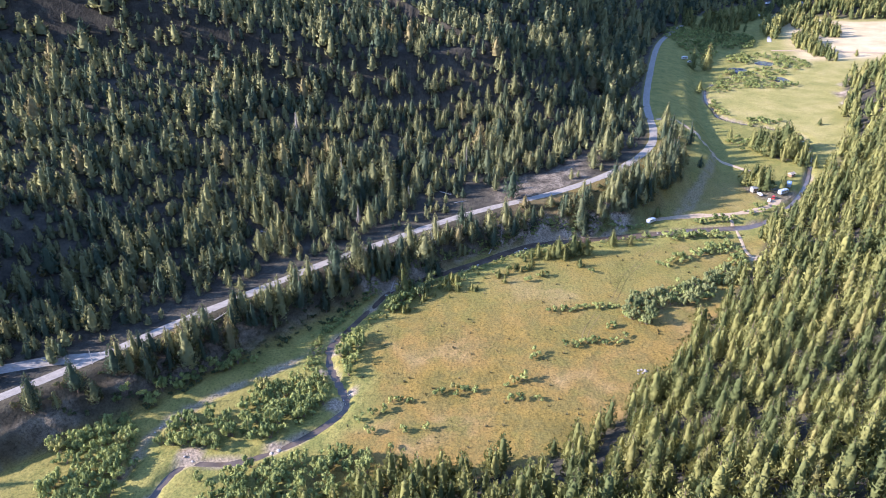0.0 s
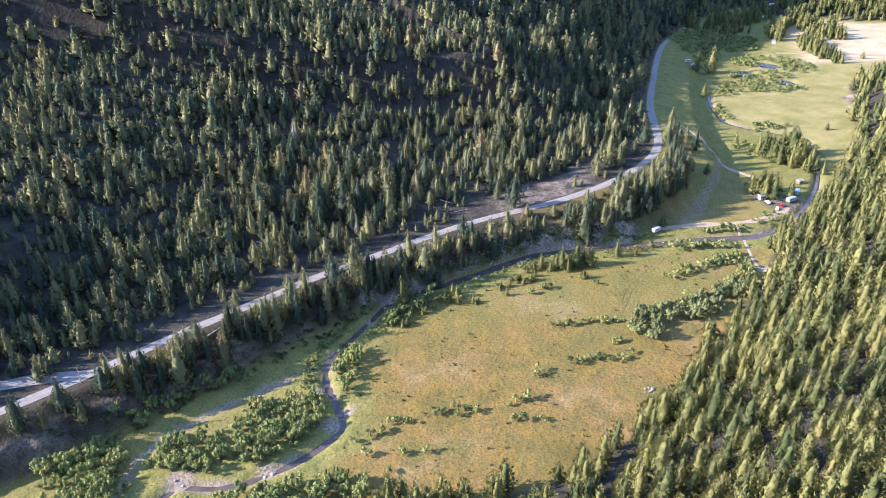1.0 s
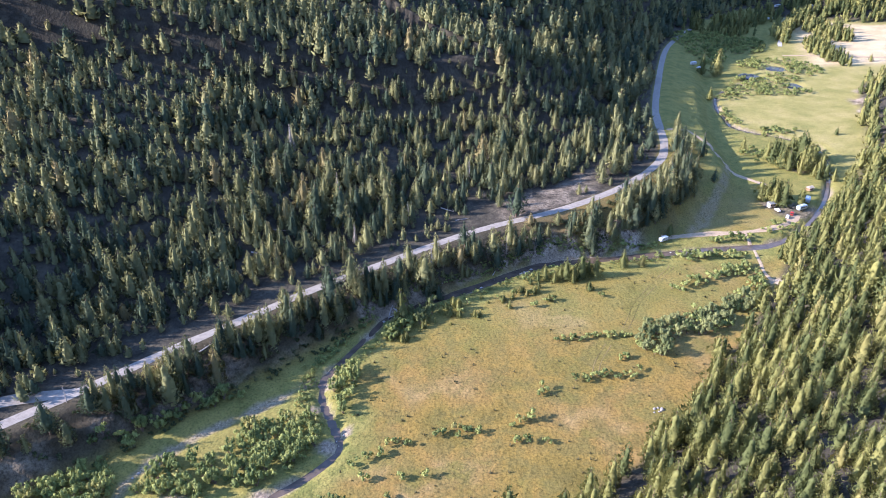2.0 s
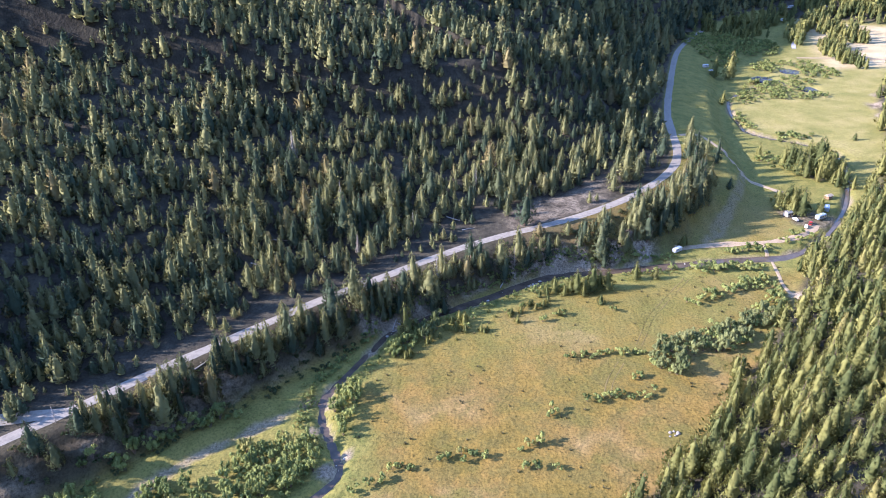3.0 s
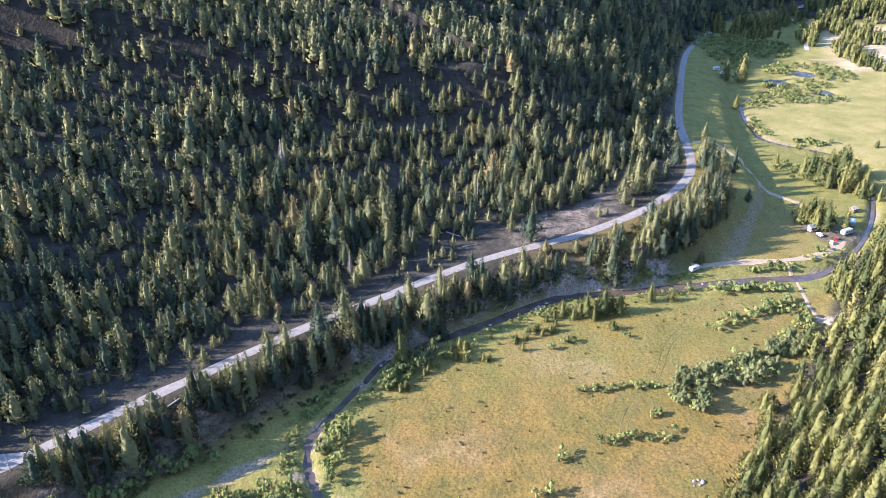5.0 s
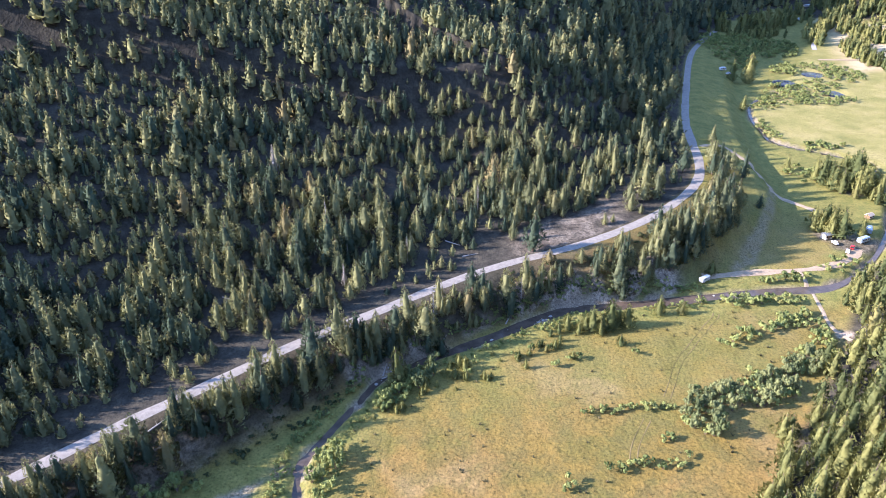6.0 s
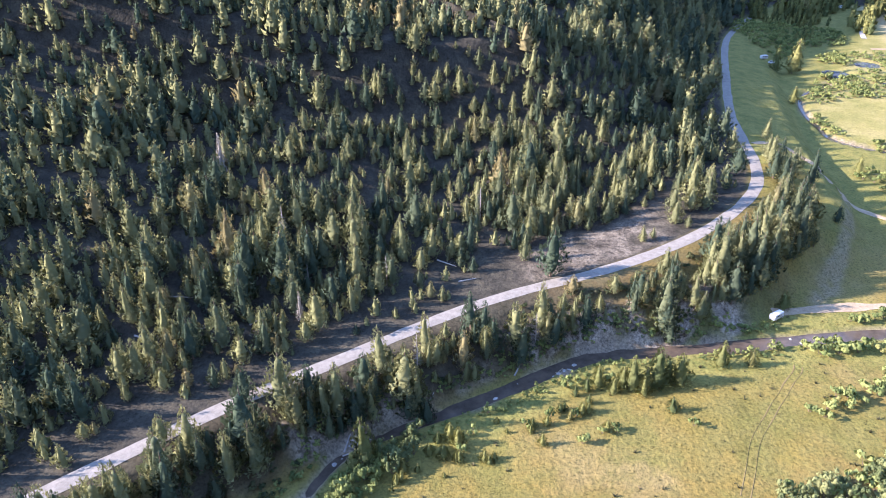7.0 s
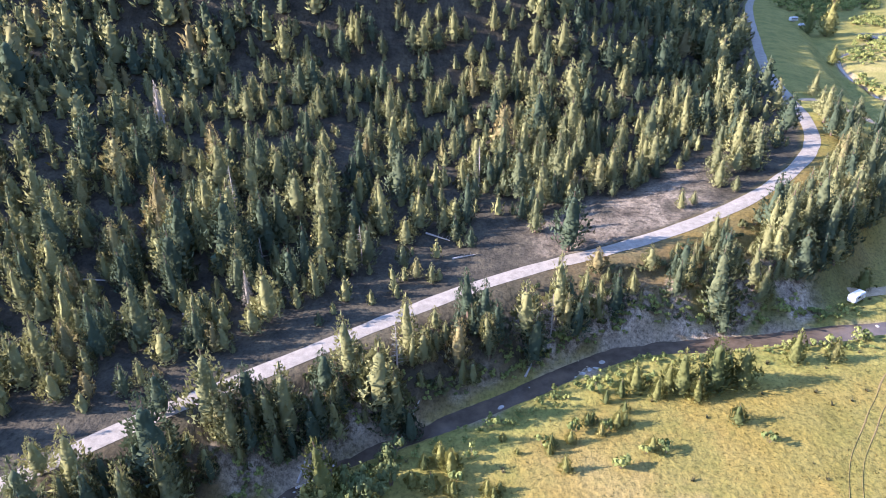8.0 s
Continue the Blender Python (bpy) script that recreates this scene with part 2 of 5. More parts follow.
def land(x, y):
    """Heights and the zones of the ground."""
    x, y = np.asarray(x, float), np.asarray(y, float)
    d, along = beside(x, y, HILL_FOOT)
    zr = np.interp(along, np.arange(len(HILL_FOOT)), HILL_FOOT[:, 2])
    e, c, w, fe = -beside(x, y, EDGE)[0], beside(x, y, CREEK)[0], beside(x, y, WASH)[0], beside(x, y, FAR_EDGE)[0]
    base = floor_height(x, y)
    rough = lattice(x, y, 9, 1) * 0.6 + lattice(x, y, 3.5, 2) * 0.3 + lattice(x, y, 1.6, 3) * 0.12
    # the near slope on the camera's side
    up = np.maximum(e + 2.0 * (lattice(x, y, 16, 4) - 0.5), 0)
    near = 0.5 * (np.sqrt(up * up + 9) - 3)
    z = base + near + 0.35 * (rough - 0.5) + 1.2 * rise(4, 25, e) * (lattice(x, y, 14, 6) - 0.5)
    z = z + 0.3 * np.maximum(fe - 2, 0)
    # bench of the road, bluff and wooded bank below it
    foot = np.interp(x, [-60, -25, -10, 0, 15, 25, 33, 40, 47, 56, 70, 110], [10.5, 9.5, 9.5, 10.0, 10.2, 11.2, 14.2, 16.5, 17.0, 16.0, 22.0, 18.0])
    foot = foot + 1.3 * (lattice(x, y, 6, 7) - 0.5) * (x < 45)
    gully = lattice(x + y * 0.6, y - x * 0.6, 1.9, 8)
    notch = (gully - 0.5) * 1.8 * (1 - rise(2.2, 4.0, np.abs(d + foot * 0.75)))
    fall = 0.34 * rise(-foot * 0.62, -2.4, d) + 0.66 * rise(-foot, -foot * 0.60, d + notch)
    lift = np.maximum(zr - base, 0) * np.where(d < 0, fall, 1.0)
    k = np.interp(x, [-20, 15, 60, 140], [0.88, 0.68, 0.62, 0.75]) * np.interp(y, [195, 235], [1.0, 3.2])
    dd = np.maximum(d - 2.2, 0)
    slope = k * (0.12 * dd + 0.36 * (np.sqrt(np.maximum(dd - 14, 0) ** 2 + 16) - 4) + 0.10 * np.maximum(dd - 95, 0))
    slope = np.minimum(slope, np.maximum(np.interp(y, [185, 200, 250, 300, 350, 400], [60, 6, 0, 3, 20, 34]) + np.interp(y, [235, 300], [0.42, 0.53]) * dd, 0.2 * dd))
    slope = np.minimum(slope, 120 + 0.05 * slope)
    # the 11 m spur, mostly out of view at the left, is added to cast shade
    hill = slope + 11 * rise(84, 106, -x) * rise(92, 106, y) * (1 - rise(118, 140, y)) * rise(2, 14, d) + rise(3, 14, d) * (rough - 0.5) * 1.2 + rise(20, 80, d) * (lattice(x, y, 40, 9) - 0.5) * 4
    z = np.where(d > -26, base + lift + np.where(d > 0, hill, 0) + 0.25 * (rough - 0.5) * rise(1.9, 3.5, np.abs(d)), z)
    z = np.where((d <= 0) & (d > -26), z + near, z)
    # creek bed and dry wash
    wide = np.interp(x, [-50, -12, 5, 30, 70, 80, 120], [0.15, 0.3, 0.9, 1.2, 1.0, 0.3, 0.25]) * (0.7 + 0.6 * lattice(x, y, 5, 14))
    z = z - 1.1 * (1 - rise(wide * 0.6, wide + 1.15, np.abs(c))) * (d < -5) * np.interp(x, [-50, 12, 30], [0.84, 0.9, 1.0])
    z = z - 0.5 * (1 - rise(0.8, 2.6, np.abs(w)))
    for px, py, pr in PONDS:
        z = z - 0.9 * (1 - rise(pr * 0.7, pr * 1.2, np.hypot(x - px, (y - py) * 0.7)))
    zones = {}
    soil = lattice(x, y, 3.0, 11) * 0.6 + lattice(x, y, 1.3, 12) * 0.4
    bank = rise(-foot - 0.5, -foot + 0.7, d) * (1 - rise(-foot * 0.62, -foot * 0.45, d)) * (1 - rise(42, 47, x))
    zones["bare"] = np.clip(bank * rise(0.27, 0.42, soil) * np.interp(x, [-70, -45, -25, -14, -8, 0, 10, 45], [0.2, 0.4, 0.25, 0.85, 0.6, 0.3, 1.0, 1.0]) * rise(0.35, 0.6, lattice(x, y, 5, 15) + 0.38 * (x > 8)), 0, 1)
    cut = rise(1.4, 2.2, d) * (1 - rise(9, 15, d)) * rise(8, 14, x) * (1 - rise(33, 40, x)) * rise(0.2, 0.4, soil)
    zones["bare"] = np.maximum(zones["bare"], cut * 0.35)
    for px, py, pr in SCARS:
        zones["bare"] = np.maximum(zones["bare"], 1 - rise(pr * 0.5, pr, np.hypot(x - px, y - py) + 4 * (soil - 0.5)))
    field = rise(302, 312, y) * rise(160, 172, x + 0.3 * (350 - y)) * rise(0, 6, -fe) * (1 - rise(0, 5, e))
    # woods, bank and later the yards take the floor colour with shade in it
    zones["shaded_duff"] = np.clip(np.maximum(np.maximum(rise(0.5, 2.5, d), rise(0.5, 3, e)), rise(0, 6, fe)) + rise(-foot - 1, -foot + 2, d) * np.interp(x, [10, 30, 55, 56], [0.9, 0.4, 0.3, 0.0]), 0, 1)
    zones["lush"] = np.clip(1 - rise(2.5, 9, np.abs(c) + 6 * (soil - 0.5)) + 0.85 * rise(160, 215, y) + 0.8 * rise(16, 26, -x) + 0.4 * rise(106, 132, y), 0, 1) * (1 - 0.85 * rise(-14, -8, d) * (y < 200))
    zones["sand"] = np.clip(0.75 * (1 - rise(0.4, 1.7, np.abs(w) + 2.6 * (soil - 0.42))) + 0.9 * (1 - rise(wide + 0.1, wide + 1.0, np.abs(c) + 2.2 * (lattice(x, y, 5, 13) - 0.42))), 0, 1)
    worn = beside(x, y, WORN)
    reach = np.interp(worn[1], [0, len(WORN) * 0.5, len(WORN) - 1], [0.9, 1.4, 2.5])
    zones["sand"] = np.maximum(zones["sand"], 0.5 * (1 - rise(0.45, 1.0, np.abs(worn[0]) / reach + 0.9 * (soil - 0.5))) * rise(0.2, 0.5, soil + 0.12))
    zones["straw"] = np.clip(field, 0, 1)
    zones["mown"] = 0.85 * rise(172, 222, y + 0.5 * (x - 80)) * rise(-1, 6, -c) * rise(0.1, 0.5, soil + 0.15)
    for px, py, pr in ((86.5, 169.5, 6.0), (83, 174, 4.0), (99, 198, 5.0)):
        yard = 1 - rise(pr * 0.6, pr, np.hypot(x - px, y - py) + 3 * (soil - 0.5))
        zones["shaded_duff"] = np.maximum(zones["shaded_duff"], 0.8 * yard)
        zones["bare"] = np.maximum(zones["bare"], 0.35 * yard)
    for px, py, pr in BARS:
        spot = 1 - rise(pr * 0.6, pr * 1.1, np.hypot(x - px, y - py) + 1.5 * (soil - 0.5))
        zones["sand"] = np.maximum(zones["sand"], spot)
        z = z + spot * (np.maximum(z, base - 0.5) - z)
    return z, d, e, c, zones


def height(x, y):
    return land(x, y)[0]


def mesh_from(name, verts, faces, mat, smooth=False):
    me = bpy.data.meshes.new(name)
    me.from_pydata([tuple(v) for v in verts], [], [tuple(f) for f in faces])
    me.materials.append(mat)
    if smooth:
        me.shade_smooth()
    return me


def steps(*parts):
    return np.unique(np.concatenate([np.arange(a, b, s) for a, b, s in parts]))


def build_ground():
    xs = steps((-4800, -400, 400), (-400, -200, 20), (-200, -96, 4), (-96, 112, 0.9), (112, 240, 2.5), (240, 500, 15), (500, 4801, 400))
    ys = steps((-4800, -200, 400), (-200, 56, 12), (56, 222, 0.9), (222, 330, 2.0), (330, 520, 5), (520, 800, 20), (800, 4801, 400))
    gx, gy = np.meshgrid(xs, ys)
    z, d, e, c, zones = land(gx.ravel(), gy.ravel())
    nx, ny = len(xs), len(ys)
    q = (np.arange(ny - 1)[:, None] * nx + np.arange(nx - 1)[None, :]).ravel()
    quads = np.stack([q, q + 1, q + nx + 1, q + nx], 1)
    me = bpy.data.meshes.new("ground")
    me.vertices.add(nx * ny)
    me.vertices.foreach_set("co", np.stack([gx.ravel(), gy.ravel(), z], 1).astype(np.float32).ravel())
    me.loops.add(quads.size)
    me.loops.foreach_set("vertex_index", quads.astype(np.int32).ravel())
    me.polygons.add(len(quads))
    me.polygons.foreach_set("loop_start", np.arange(0, quads.size, 4, dtype=np.int32))
    me.update(calc_edges=True)
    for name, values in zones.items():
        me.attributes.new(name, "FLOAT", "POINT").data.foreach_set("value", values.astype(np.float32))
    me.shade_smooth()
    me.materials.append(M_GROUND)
    return tagged(new("ground", me), "golden meadow, forest floor and eroded bluff", "ground", kind="structure")


def ribbon(name, line, half, mat, label, lift=0.06, level=None, across=4, category="road", ragged=0.25):
    """A strip along a line that lies on the land, or at its own level."""
    p = np.array(line, float)[:, :2]
    tang = np.gradient(p, axis=0)
    tang /= np.linalg.norm(tang, axis=1)[:, None]
    side = np.stack([-tang[:, 1], tang[:, 0]], 1)
    half = np.broadcast_to(half, len(p)) * (1 + ragged * (lattice(p[:, 0], p[:, 1], 3, 21) - 0.5))
    verts, n = [], across + 1
    for k in range(n):
        f = 2 * k / across - 1
        q = p + side * (f * half)[:, None]
        z = height(q[:, 0], q[:, 1]) + lift - 0.05 * abs(f) if level is None else level
        verts.append(np.column_stack([q, z]))
    v = np.stack(verts, 1).reshape(-1, 3)
    faces = [(i * n + k, (i + 1) * n + k, (i + 1) * n + k + 1, i * n + k + 1) for i in range(len(p) - 1) for k in range(across)]
    faces = [f[::-1] for f in faces]
    return tagged(new(name, mesh_from(name, v, faces, mat, True)), label, category, kind="structure")


build_ground()
ribbon("road", rounded(ROAD, 1.0), 1.15, M_ROAD, "pale gravel forest road along the slope", 0.09)
ribbon("pullout_track", rounded([(-84, 92), (-77.6, 93.8), (-72.6, 95.6), (-68.4, 96.8), (-62.5, 98)], 1.0), 1.2, M_ROAD, "gravel lay-by joining the forest road", 0.07)
water_line = rounded(CREEK, 1.5)
ribbon("water", water_line, np.interp(water_line[:, 0], [-50, -12, 5, 35, 70, 80, 120], [1.0, 1.1, 1.65, 1.9, 1.5, 0.5, 0.42]), M_WATER, "shallow brown creek winding through the meadow",
       level=floor_height(water_line[:, 0], water_line[:, 1]) - 0.62, category="creek")
for pts, half in (([(50, 157.3), (56, 158), (62, 158.6), (70, 158.9), (76, 160), (81.5, 162.5), (86, 167)], 1.0),
                  ([(64.8, 212.5), (69, 214.5), (72.8, 216), (75.6, 207.2), (78.2, 197.3), (82, 191), (85.5, 186)], 0.75),
                  ([(70.1, 158.5), (69.2, 151), (68.4, 145), (67.6, 139.5), (68.5, 134)], 0.38)):
    ribbon("dirt_track", rounded(pts, 0.8), half, M_TRACK, "pale worn dirt track across the meadow", 0.1, ragged=0.7)

# ---- plants ----


def conifer(seed, tiers, boughs, sprays, width, bare=0.1, tilt=-0.3, round_top=0.0, shag=0.3):
    """Trunk and crown of a conifer one metre high: points, faces and the way each point faces."""
    r = np.random.RandomState(seed)
    tv, tf, tn = [], [], []
    cuts, sides = ((0.0, 0.3, 0.7, 0.96), 6) if tiers > 13 else ((0.0, 0.9), 3)
    bend = r.randn(2) * 0.012
    for k, t in enumerate(cuts):
        for i in range(sides):
            a = i * math.tau / sides
            rad = 0.017 * (1 - t) ** 0.8 + 0.002 + (0.006 if k == 0 else 0.0)
            tv.append((rad * math.cos(a) + bend[0] * math.sin(3 * t), rad * math.sin(a) + bend[1] * math.sin(3 * t), t))
            tn.append((math.cos(a), math.sin(a), 0.1))
        if k:
            tf += [((k - 1) * sides + i, (k - 1) * sides + (i + 1) % sides, k * sides + (i + 1) % sides, k * sides + i) for i in range(sides)]
    cv, cf, cn = [], [], []
    lobes, swell = r.rand(8) * math.tau, 0.85 + 0.3 * r.rand(8)

    def profile(u):
        return max(1 - u, 0.0) ** (0.92 - 0.36 * round_top) * min(1.0, 0.62 - 0.22 * round_top + u * (3.4 - 1.4 * round_top)) * swell[int(u * 7.99)]

    # the dense heart of the crown
    rings, sides, heart = (5, 6, 0.40) if tiers > 13 else (4, 6, 0.42) if tiers > 8 else (4, 5, 0.58)
    for k in range(rings):
        u = 0.02 + 0.72 * k / (rings - 1)
        for i in range(sides):
            a, rad = i * math.tau / sides + k * 0.5, width * profile(u) * (heart + 0.16 * r.rand())
            cv.append((rad * math.cos(a), rad * math.sin(a), bare + u * (1 - bare) + 0.012 * r.randn()))
            cn.append((math.cos(a) + 0.3 * r.randn(), math.sin(a) + 0.3 * r.randn(), 0.25 + 0.2 * r.randn()))
    cv.append((0, 0, 0.84)), cn.append((0, 0, 1))
    for k in range(rings - 1):
        cf += [(k * sides + i, k * sides + (i + 1) % sides, (k + 1) * sides + (i + 1) % sides, (k + 1) * sides + i) for i in range(sides)]
    cf += [((rings - 1) * sides + i, (rings - 1) * sides + (i + 1) % sides, rings * sides) for i in range(sides)]
    # boughs in whorls, each a fan of short pointed sprays
    size = math.sqrt((2.3 if tiers > 8 else 1.6) * width / (0.6 * tiers * boughs * 0.8 * sprays))
    for k in range(tiers):
        u = (k + 0.5 * r.rand()) / tiers
        spin = r.rand() * math.tau
        count = max(4, round(boughs * (1.12 - 0.62 * u)))
        for i in range(count):
            a = spin + (i + 0.25 * r.randn()) * math.tau / count
            length = width * profile(u) * (0.78 + 0.4 * r.rand()) * (1 + 0.16 * math.sin(2 * a + lobes[int(u * 7.99)])) + 0.012
            z0 = bare + (0.97 - bare) * u + 0.012 * r.randn()
            rake = tilt + 0.15 * r.randn()
            for s in range(sprays):
                f, side = 0.62 + 0.36 * r.rand() ** 0.8, r.randn() * (1.25 / count)
                ca, sa = math.cos(a + side), math.sin(a + side)
                g = size * (0.65 + 0.7 * r.rand()) * (0.30 + 0.85 * length / width)
                foot = np.array([f * length * ca, f * length * sa, z0 + (f - 0.8) * rake * length + 0.022 * r.randn()])
                way = np.array([0.0, 0.0, 0.85]) + np.array([ca, sa, 0.0]) * (0.42 + shag * r.randn()) + np.array([-sa, ca, 0.0]) * 0.4 * r.randn()
                way /= np.linalg.norm(way)
                across = np.array([-sa, ca, 0.35 * r.randn()]) * g * 0.5
                face = np.array([ca, sa, 0.40]) + 0.2 * r.randn(3)
                p, q, w = foot - across, foot + across, foot + way * g * 1.3
                base = len(cv)
                cv += [tuple(p), tuple(q), tuple(w)]
                cn += [tuple(face - (0, 0, 0.25))] * 2 + [tuple(face + (0, 0, 0.25))]
                cf.append((base, base + 1, base + 2) if np.dot(np.cross(q - p, w - p), face) > 0 else (base, base + 2, base + 1))
    for i in range(3):
        a, base = i * 2.1, len(cv)
        cv += [(0.014 * math.cos(a), 0.014 * math.sin(a), 0.92), (0.014 * math.cos(a + 2.1), 0.014 * math.sin(a + 2.1), 0.92), (0, 0, 1.0)]
        cn += [(math.cos(a + 1), math.sin(a + 1), 0.3)] * 3
        cf.append((base, base + 1, base + 2))
    return (np.array(tv), tf, np.array(tn)), (np.array(cv), cf, np.array(cn))


def shrub(seed, leaves, stems=6, tall=0.8, leaf=0.036):
    """Stems and leaves of a rounded willow shrub, one metre across: points, faces and the way each point faces."""
    r = np.random.RandomState(seed)
    sv, sf, sn, lv, lf, ln = [], [], [], [], [], []
    tips = []
    for i in range(stems):
        a, q = i * math.tau / stems + r.rand(), 0.10 + 0.30 * r.rand()
        tip = np.array([q * math.cos(a), q * math.sin(a), tall * (0.5 + 0.45 * r.rand())])
        tips.append(tip)
        base = len(sv)
        for k in range(3):
            g = k * math.tau / 3
            sv.append((0.02 * math.cos(g) + 0.03 * math.cos(a), 0.02 * math.sin(g) + 0.03 * math.sin(a), 0.0))
            sn.append((math.cos(g), math.sin(g), 0.2))
        sv.append(tuple(tip)), sn.append((0, 0, 1))
        sf += [(base + k, base + (k + 1) % 3, base + 3) for k in range(3)]
    for tip in tips:
        base, wide, tallness = len(lv), 0.09 + 0.04 * r.rand(), 0.26 * tall
        lv.append(tuple(tip + (0, 0, 0.06))), ln.append((0, 0, 1))
        for k, (f, down) in enumerate(((0.75, 0.1), (1.0, 0.5), (0.75, 1.0))):
            for i in range(6):
                a = (i + 0.5 * (k % 2) + 0.25 * r.randn()) * math.tau / 6
                q = wide * f * (0.8 + 0.4 * r.rand())
                lv.append((tip[0] + q * math.cos(a), tip[1] + q * math.sin(a), max(0.03, tip[2] + 0.05 - down * tallness + 0.05 * r.randn())))
                ln.append((math.cos(a), math.sin(a), 0.8 - 0.8 * down))
        lf += [(base, base + 1 + i, base + 1 + (i + 1) % 6) for i in range(6)]
        for k in range(2):
            o = base + 1 + 6 * k
            lf += [(o + i, o + 6 + i, o + 6 + (i + 1) % 6, o + (i + 1) % 6) for i in range(6)]
    for i in range(leaves):
        tip = tips[r.randint(stems)]
        n = r.randn(3)
        n[2] = abs(n[2]) - 0.5
        n /= np.linalg.norm(n)
        c = tip * (0.95, 0.95, 0.86) + n * (0.20, 0.20, 0.20 * tall / 0.8) * (0.7 + 0.5 * r.rand())
        c[2] = max(c[2], 0.04)
        u = np.cross(n, r.randn(3))
        u /= np.linalg.norm(u)
        v = np.cross(n, u) + 0.4 * n * r.randn()
        s = leaf * (0.7 + 0.7 * r.rand())
        face = n * (1, 1, 0.8) + (0, 0, 0.35) + 0.25 * r.randn(3)
        base = len(lv)
        p, q, w = c + u * s * 1.5, c + v * s * 0.9 - u * s, c - v * s * 0.9 - u * s
        lv += [tuple(p), tuple(q), tuple(w)]
        ln += [tuple(face)] * 3
        lf.append((base, base + 1, base + 2) if np.dot(np.cross(q - p, w - p), face) > 0 else (base, base + 2, base + 1))
    return (np.array(sv), sf, np.array(sn)), (np.array(lv), lf, np.array(ln))


def with_tint(me, value):
    values = np.broadcast_to(np.asarray(value, np.float32), len(me.vertices)).copy()
    me.attributes.new("tint", "FLOAT", "POINT").data.foreach_set("value", values)
    return me


def fast_mesh(name, co, tris, mat, tint=None, facing=None):
    me = bpy.data.meshes.new(name)
    me.vertices.add(len(co))
    me.vertices.foreach_set("co", co.astype(np.float32).ravel())
    me.loops.add(tris.size)
    me.loops.foreach_set("vertex_index", tris.astype(np.int32).ravel())
    me.polygons.add(len(tris))
    me.polygons.foreach_set("loop_start", np.arange(0, tris.size, 3, dtype=np.int32))
    me.update(calc_edges=True)
    me.materials.append(mat)
    if tint is not None:
        with_tint(me, tint)
    if facing is not None:
        facing = facing / (np.linalg.norm(facing, axis=1)[:, None] + 1e-6)
        me.shade_smooth()
        me.attributes.new("custom_normal", "FLOAT_VECTOR", "POINT").data.foreach_set("vector", facing.astype(np.float32).ravel())
    return me


def triangles(faces):
    out = []
    for f in faces:
        out += [(f[0], f[k], f[k + 1]) for k in range(1, len(f) - 1)]
    return np.array(out)


def massed(name, templates, places, mats, label, category):
    """Many plants that nobody counts, in one mesh. places: x, y, z, height, width factor, turn, lean, tint."""
    r = np.random.RandomState(5)
    co, tri, tint, slot, facing, start = [], [], [], [], [], 0
    flat = []
    for body, crown in templates:
        flat.append([(v, triangles(f), n) for v, f, n in (body, crown)])
    for x, y, z, h, wf, turn, shade in places:
        pieces = flat[r.randint(len(flat))]
        c, s = math.cos(turn), math.sin(turn)
        lean = r.randn(2) * 0.03
        for k, (v, f, n) in enumerate(pieces):
            vx = (v[:, 0] * c - v[:, 1] * s) * h * wf + v[:, 2] * h * lean[0]
            vy = (v[:, 0] * s + v[:, 1] * c) * h * wf + v[:, 2] * h * lean[1]
            co.append(np.column_stack([x + vx, y + vy, z + v[:, 2] * h]))
            facing.append(np.column_stack([n[:, 0] * c - n[:, 1] * s, n[:, 0] * s + n[:, 1] * c, n[:, 2]]))
            tri.append(f + start)
            start += len(v)
            tint.append(np.full(len(v), shade))
            slot.append(np.full(len(f), k))
    me = fast_mesh(name, np.vstack(co), np.vstack(tri), mats[0], np.concatenate(tint), np.vstack(facing))
    me.materials.append(mats[1])
    me.polygons.foreach_set("material_index", np.concatenate(slot).astype(np.int32))
    return tagged(new(name, me), label, category, kind="stuff")


def plant_kind(name, templates, mats, part_names):
    """The shared meshes of a kind of plant."""
    kinds = []
    for body, crown in templates:
        a = fast_mesh(part_names[0], body[0], triangles(body[1]), mats[0], 0.0, body[2])
        b = fast_mesh(part_names[1], crown[0], triangles(crown[1]), mats[1], 0.0, crown[2])
        kinds.append((a, b))
    return {"name": name, "kinds": kinds, "parts": part_names, "count": 0}


def plant(kind, which, x, y, z, h, wf, turn, label, category, group, lean=(0, 0)):
    ob = new(kind["name"])
    ob.empty_display_size = 0.2
    ob.matrix_basis = pose(x, y, z, lean[0], lean[1], math.degrees(turn)) @ Matrix.Diagonal((h * wf, h * wf, h, 1))
    for part_name, me in zip(kind["parts"], kind["kinds"][which % len(kind["kinds"])]):
        child = new(part_name, me)
        child.parent = ob
    return tagged(ob, label, category, group)


PINES = [conifer(10 + k, 16, 8, 8, 0.20 + 0.025 * (k % 3), 0.06 + 0.07 * (k % 2), (-0.1, 0.1)[k % 2], (0.1, 0.6, 0.3, 0.8)[k % 4], 0.42) for k in range(8)]
PINES_MID = [conifer(30 + k, 11, 6, 5, 0.20 + 0.025 * (k % 3), 0.05 + 0.06 * (k % 2), -0.1, (0.0, 0.4, 0.15, 0.55)[k % 4], 0.4) for k in range(8)]
PINES_FAR = [conifer(50 + k, 7, 5, 3, 0.22 + 0.03 * (k % 3), 0.04, -0.15, 0.0, 0.3) for k in range(6)]
PINES_DISTANT = [conifer(60 + k, 6, 4, 2, 0.22 + 0.03 * (k % 3), 0.04, -0.15, 0.0, 0.3) for k in range(6)]
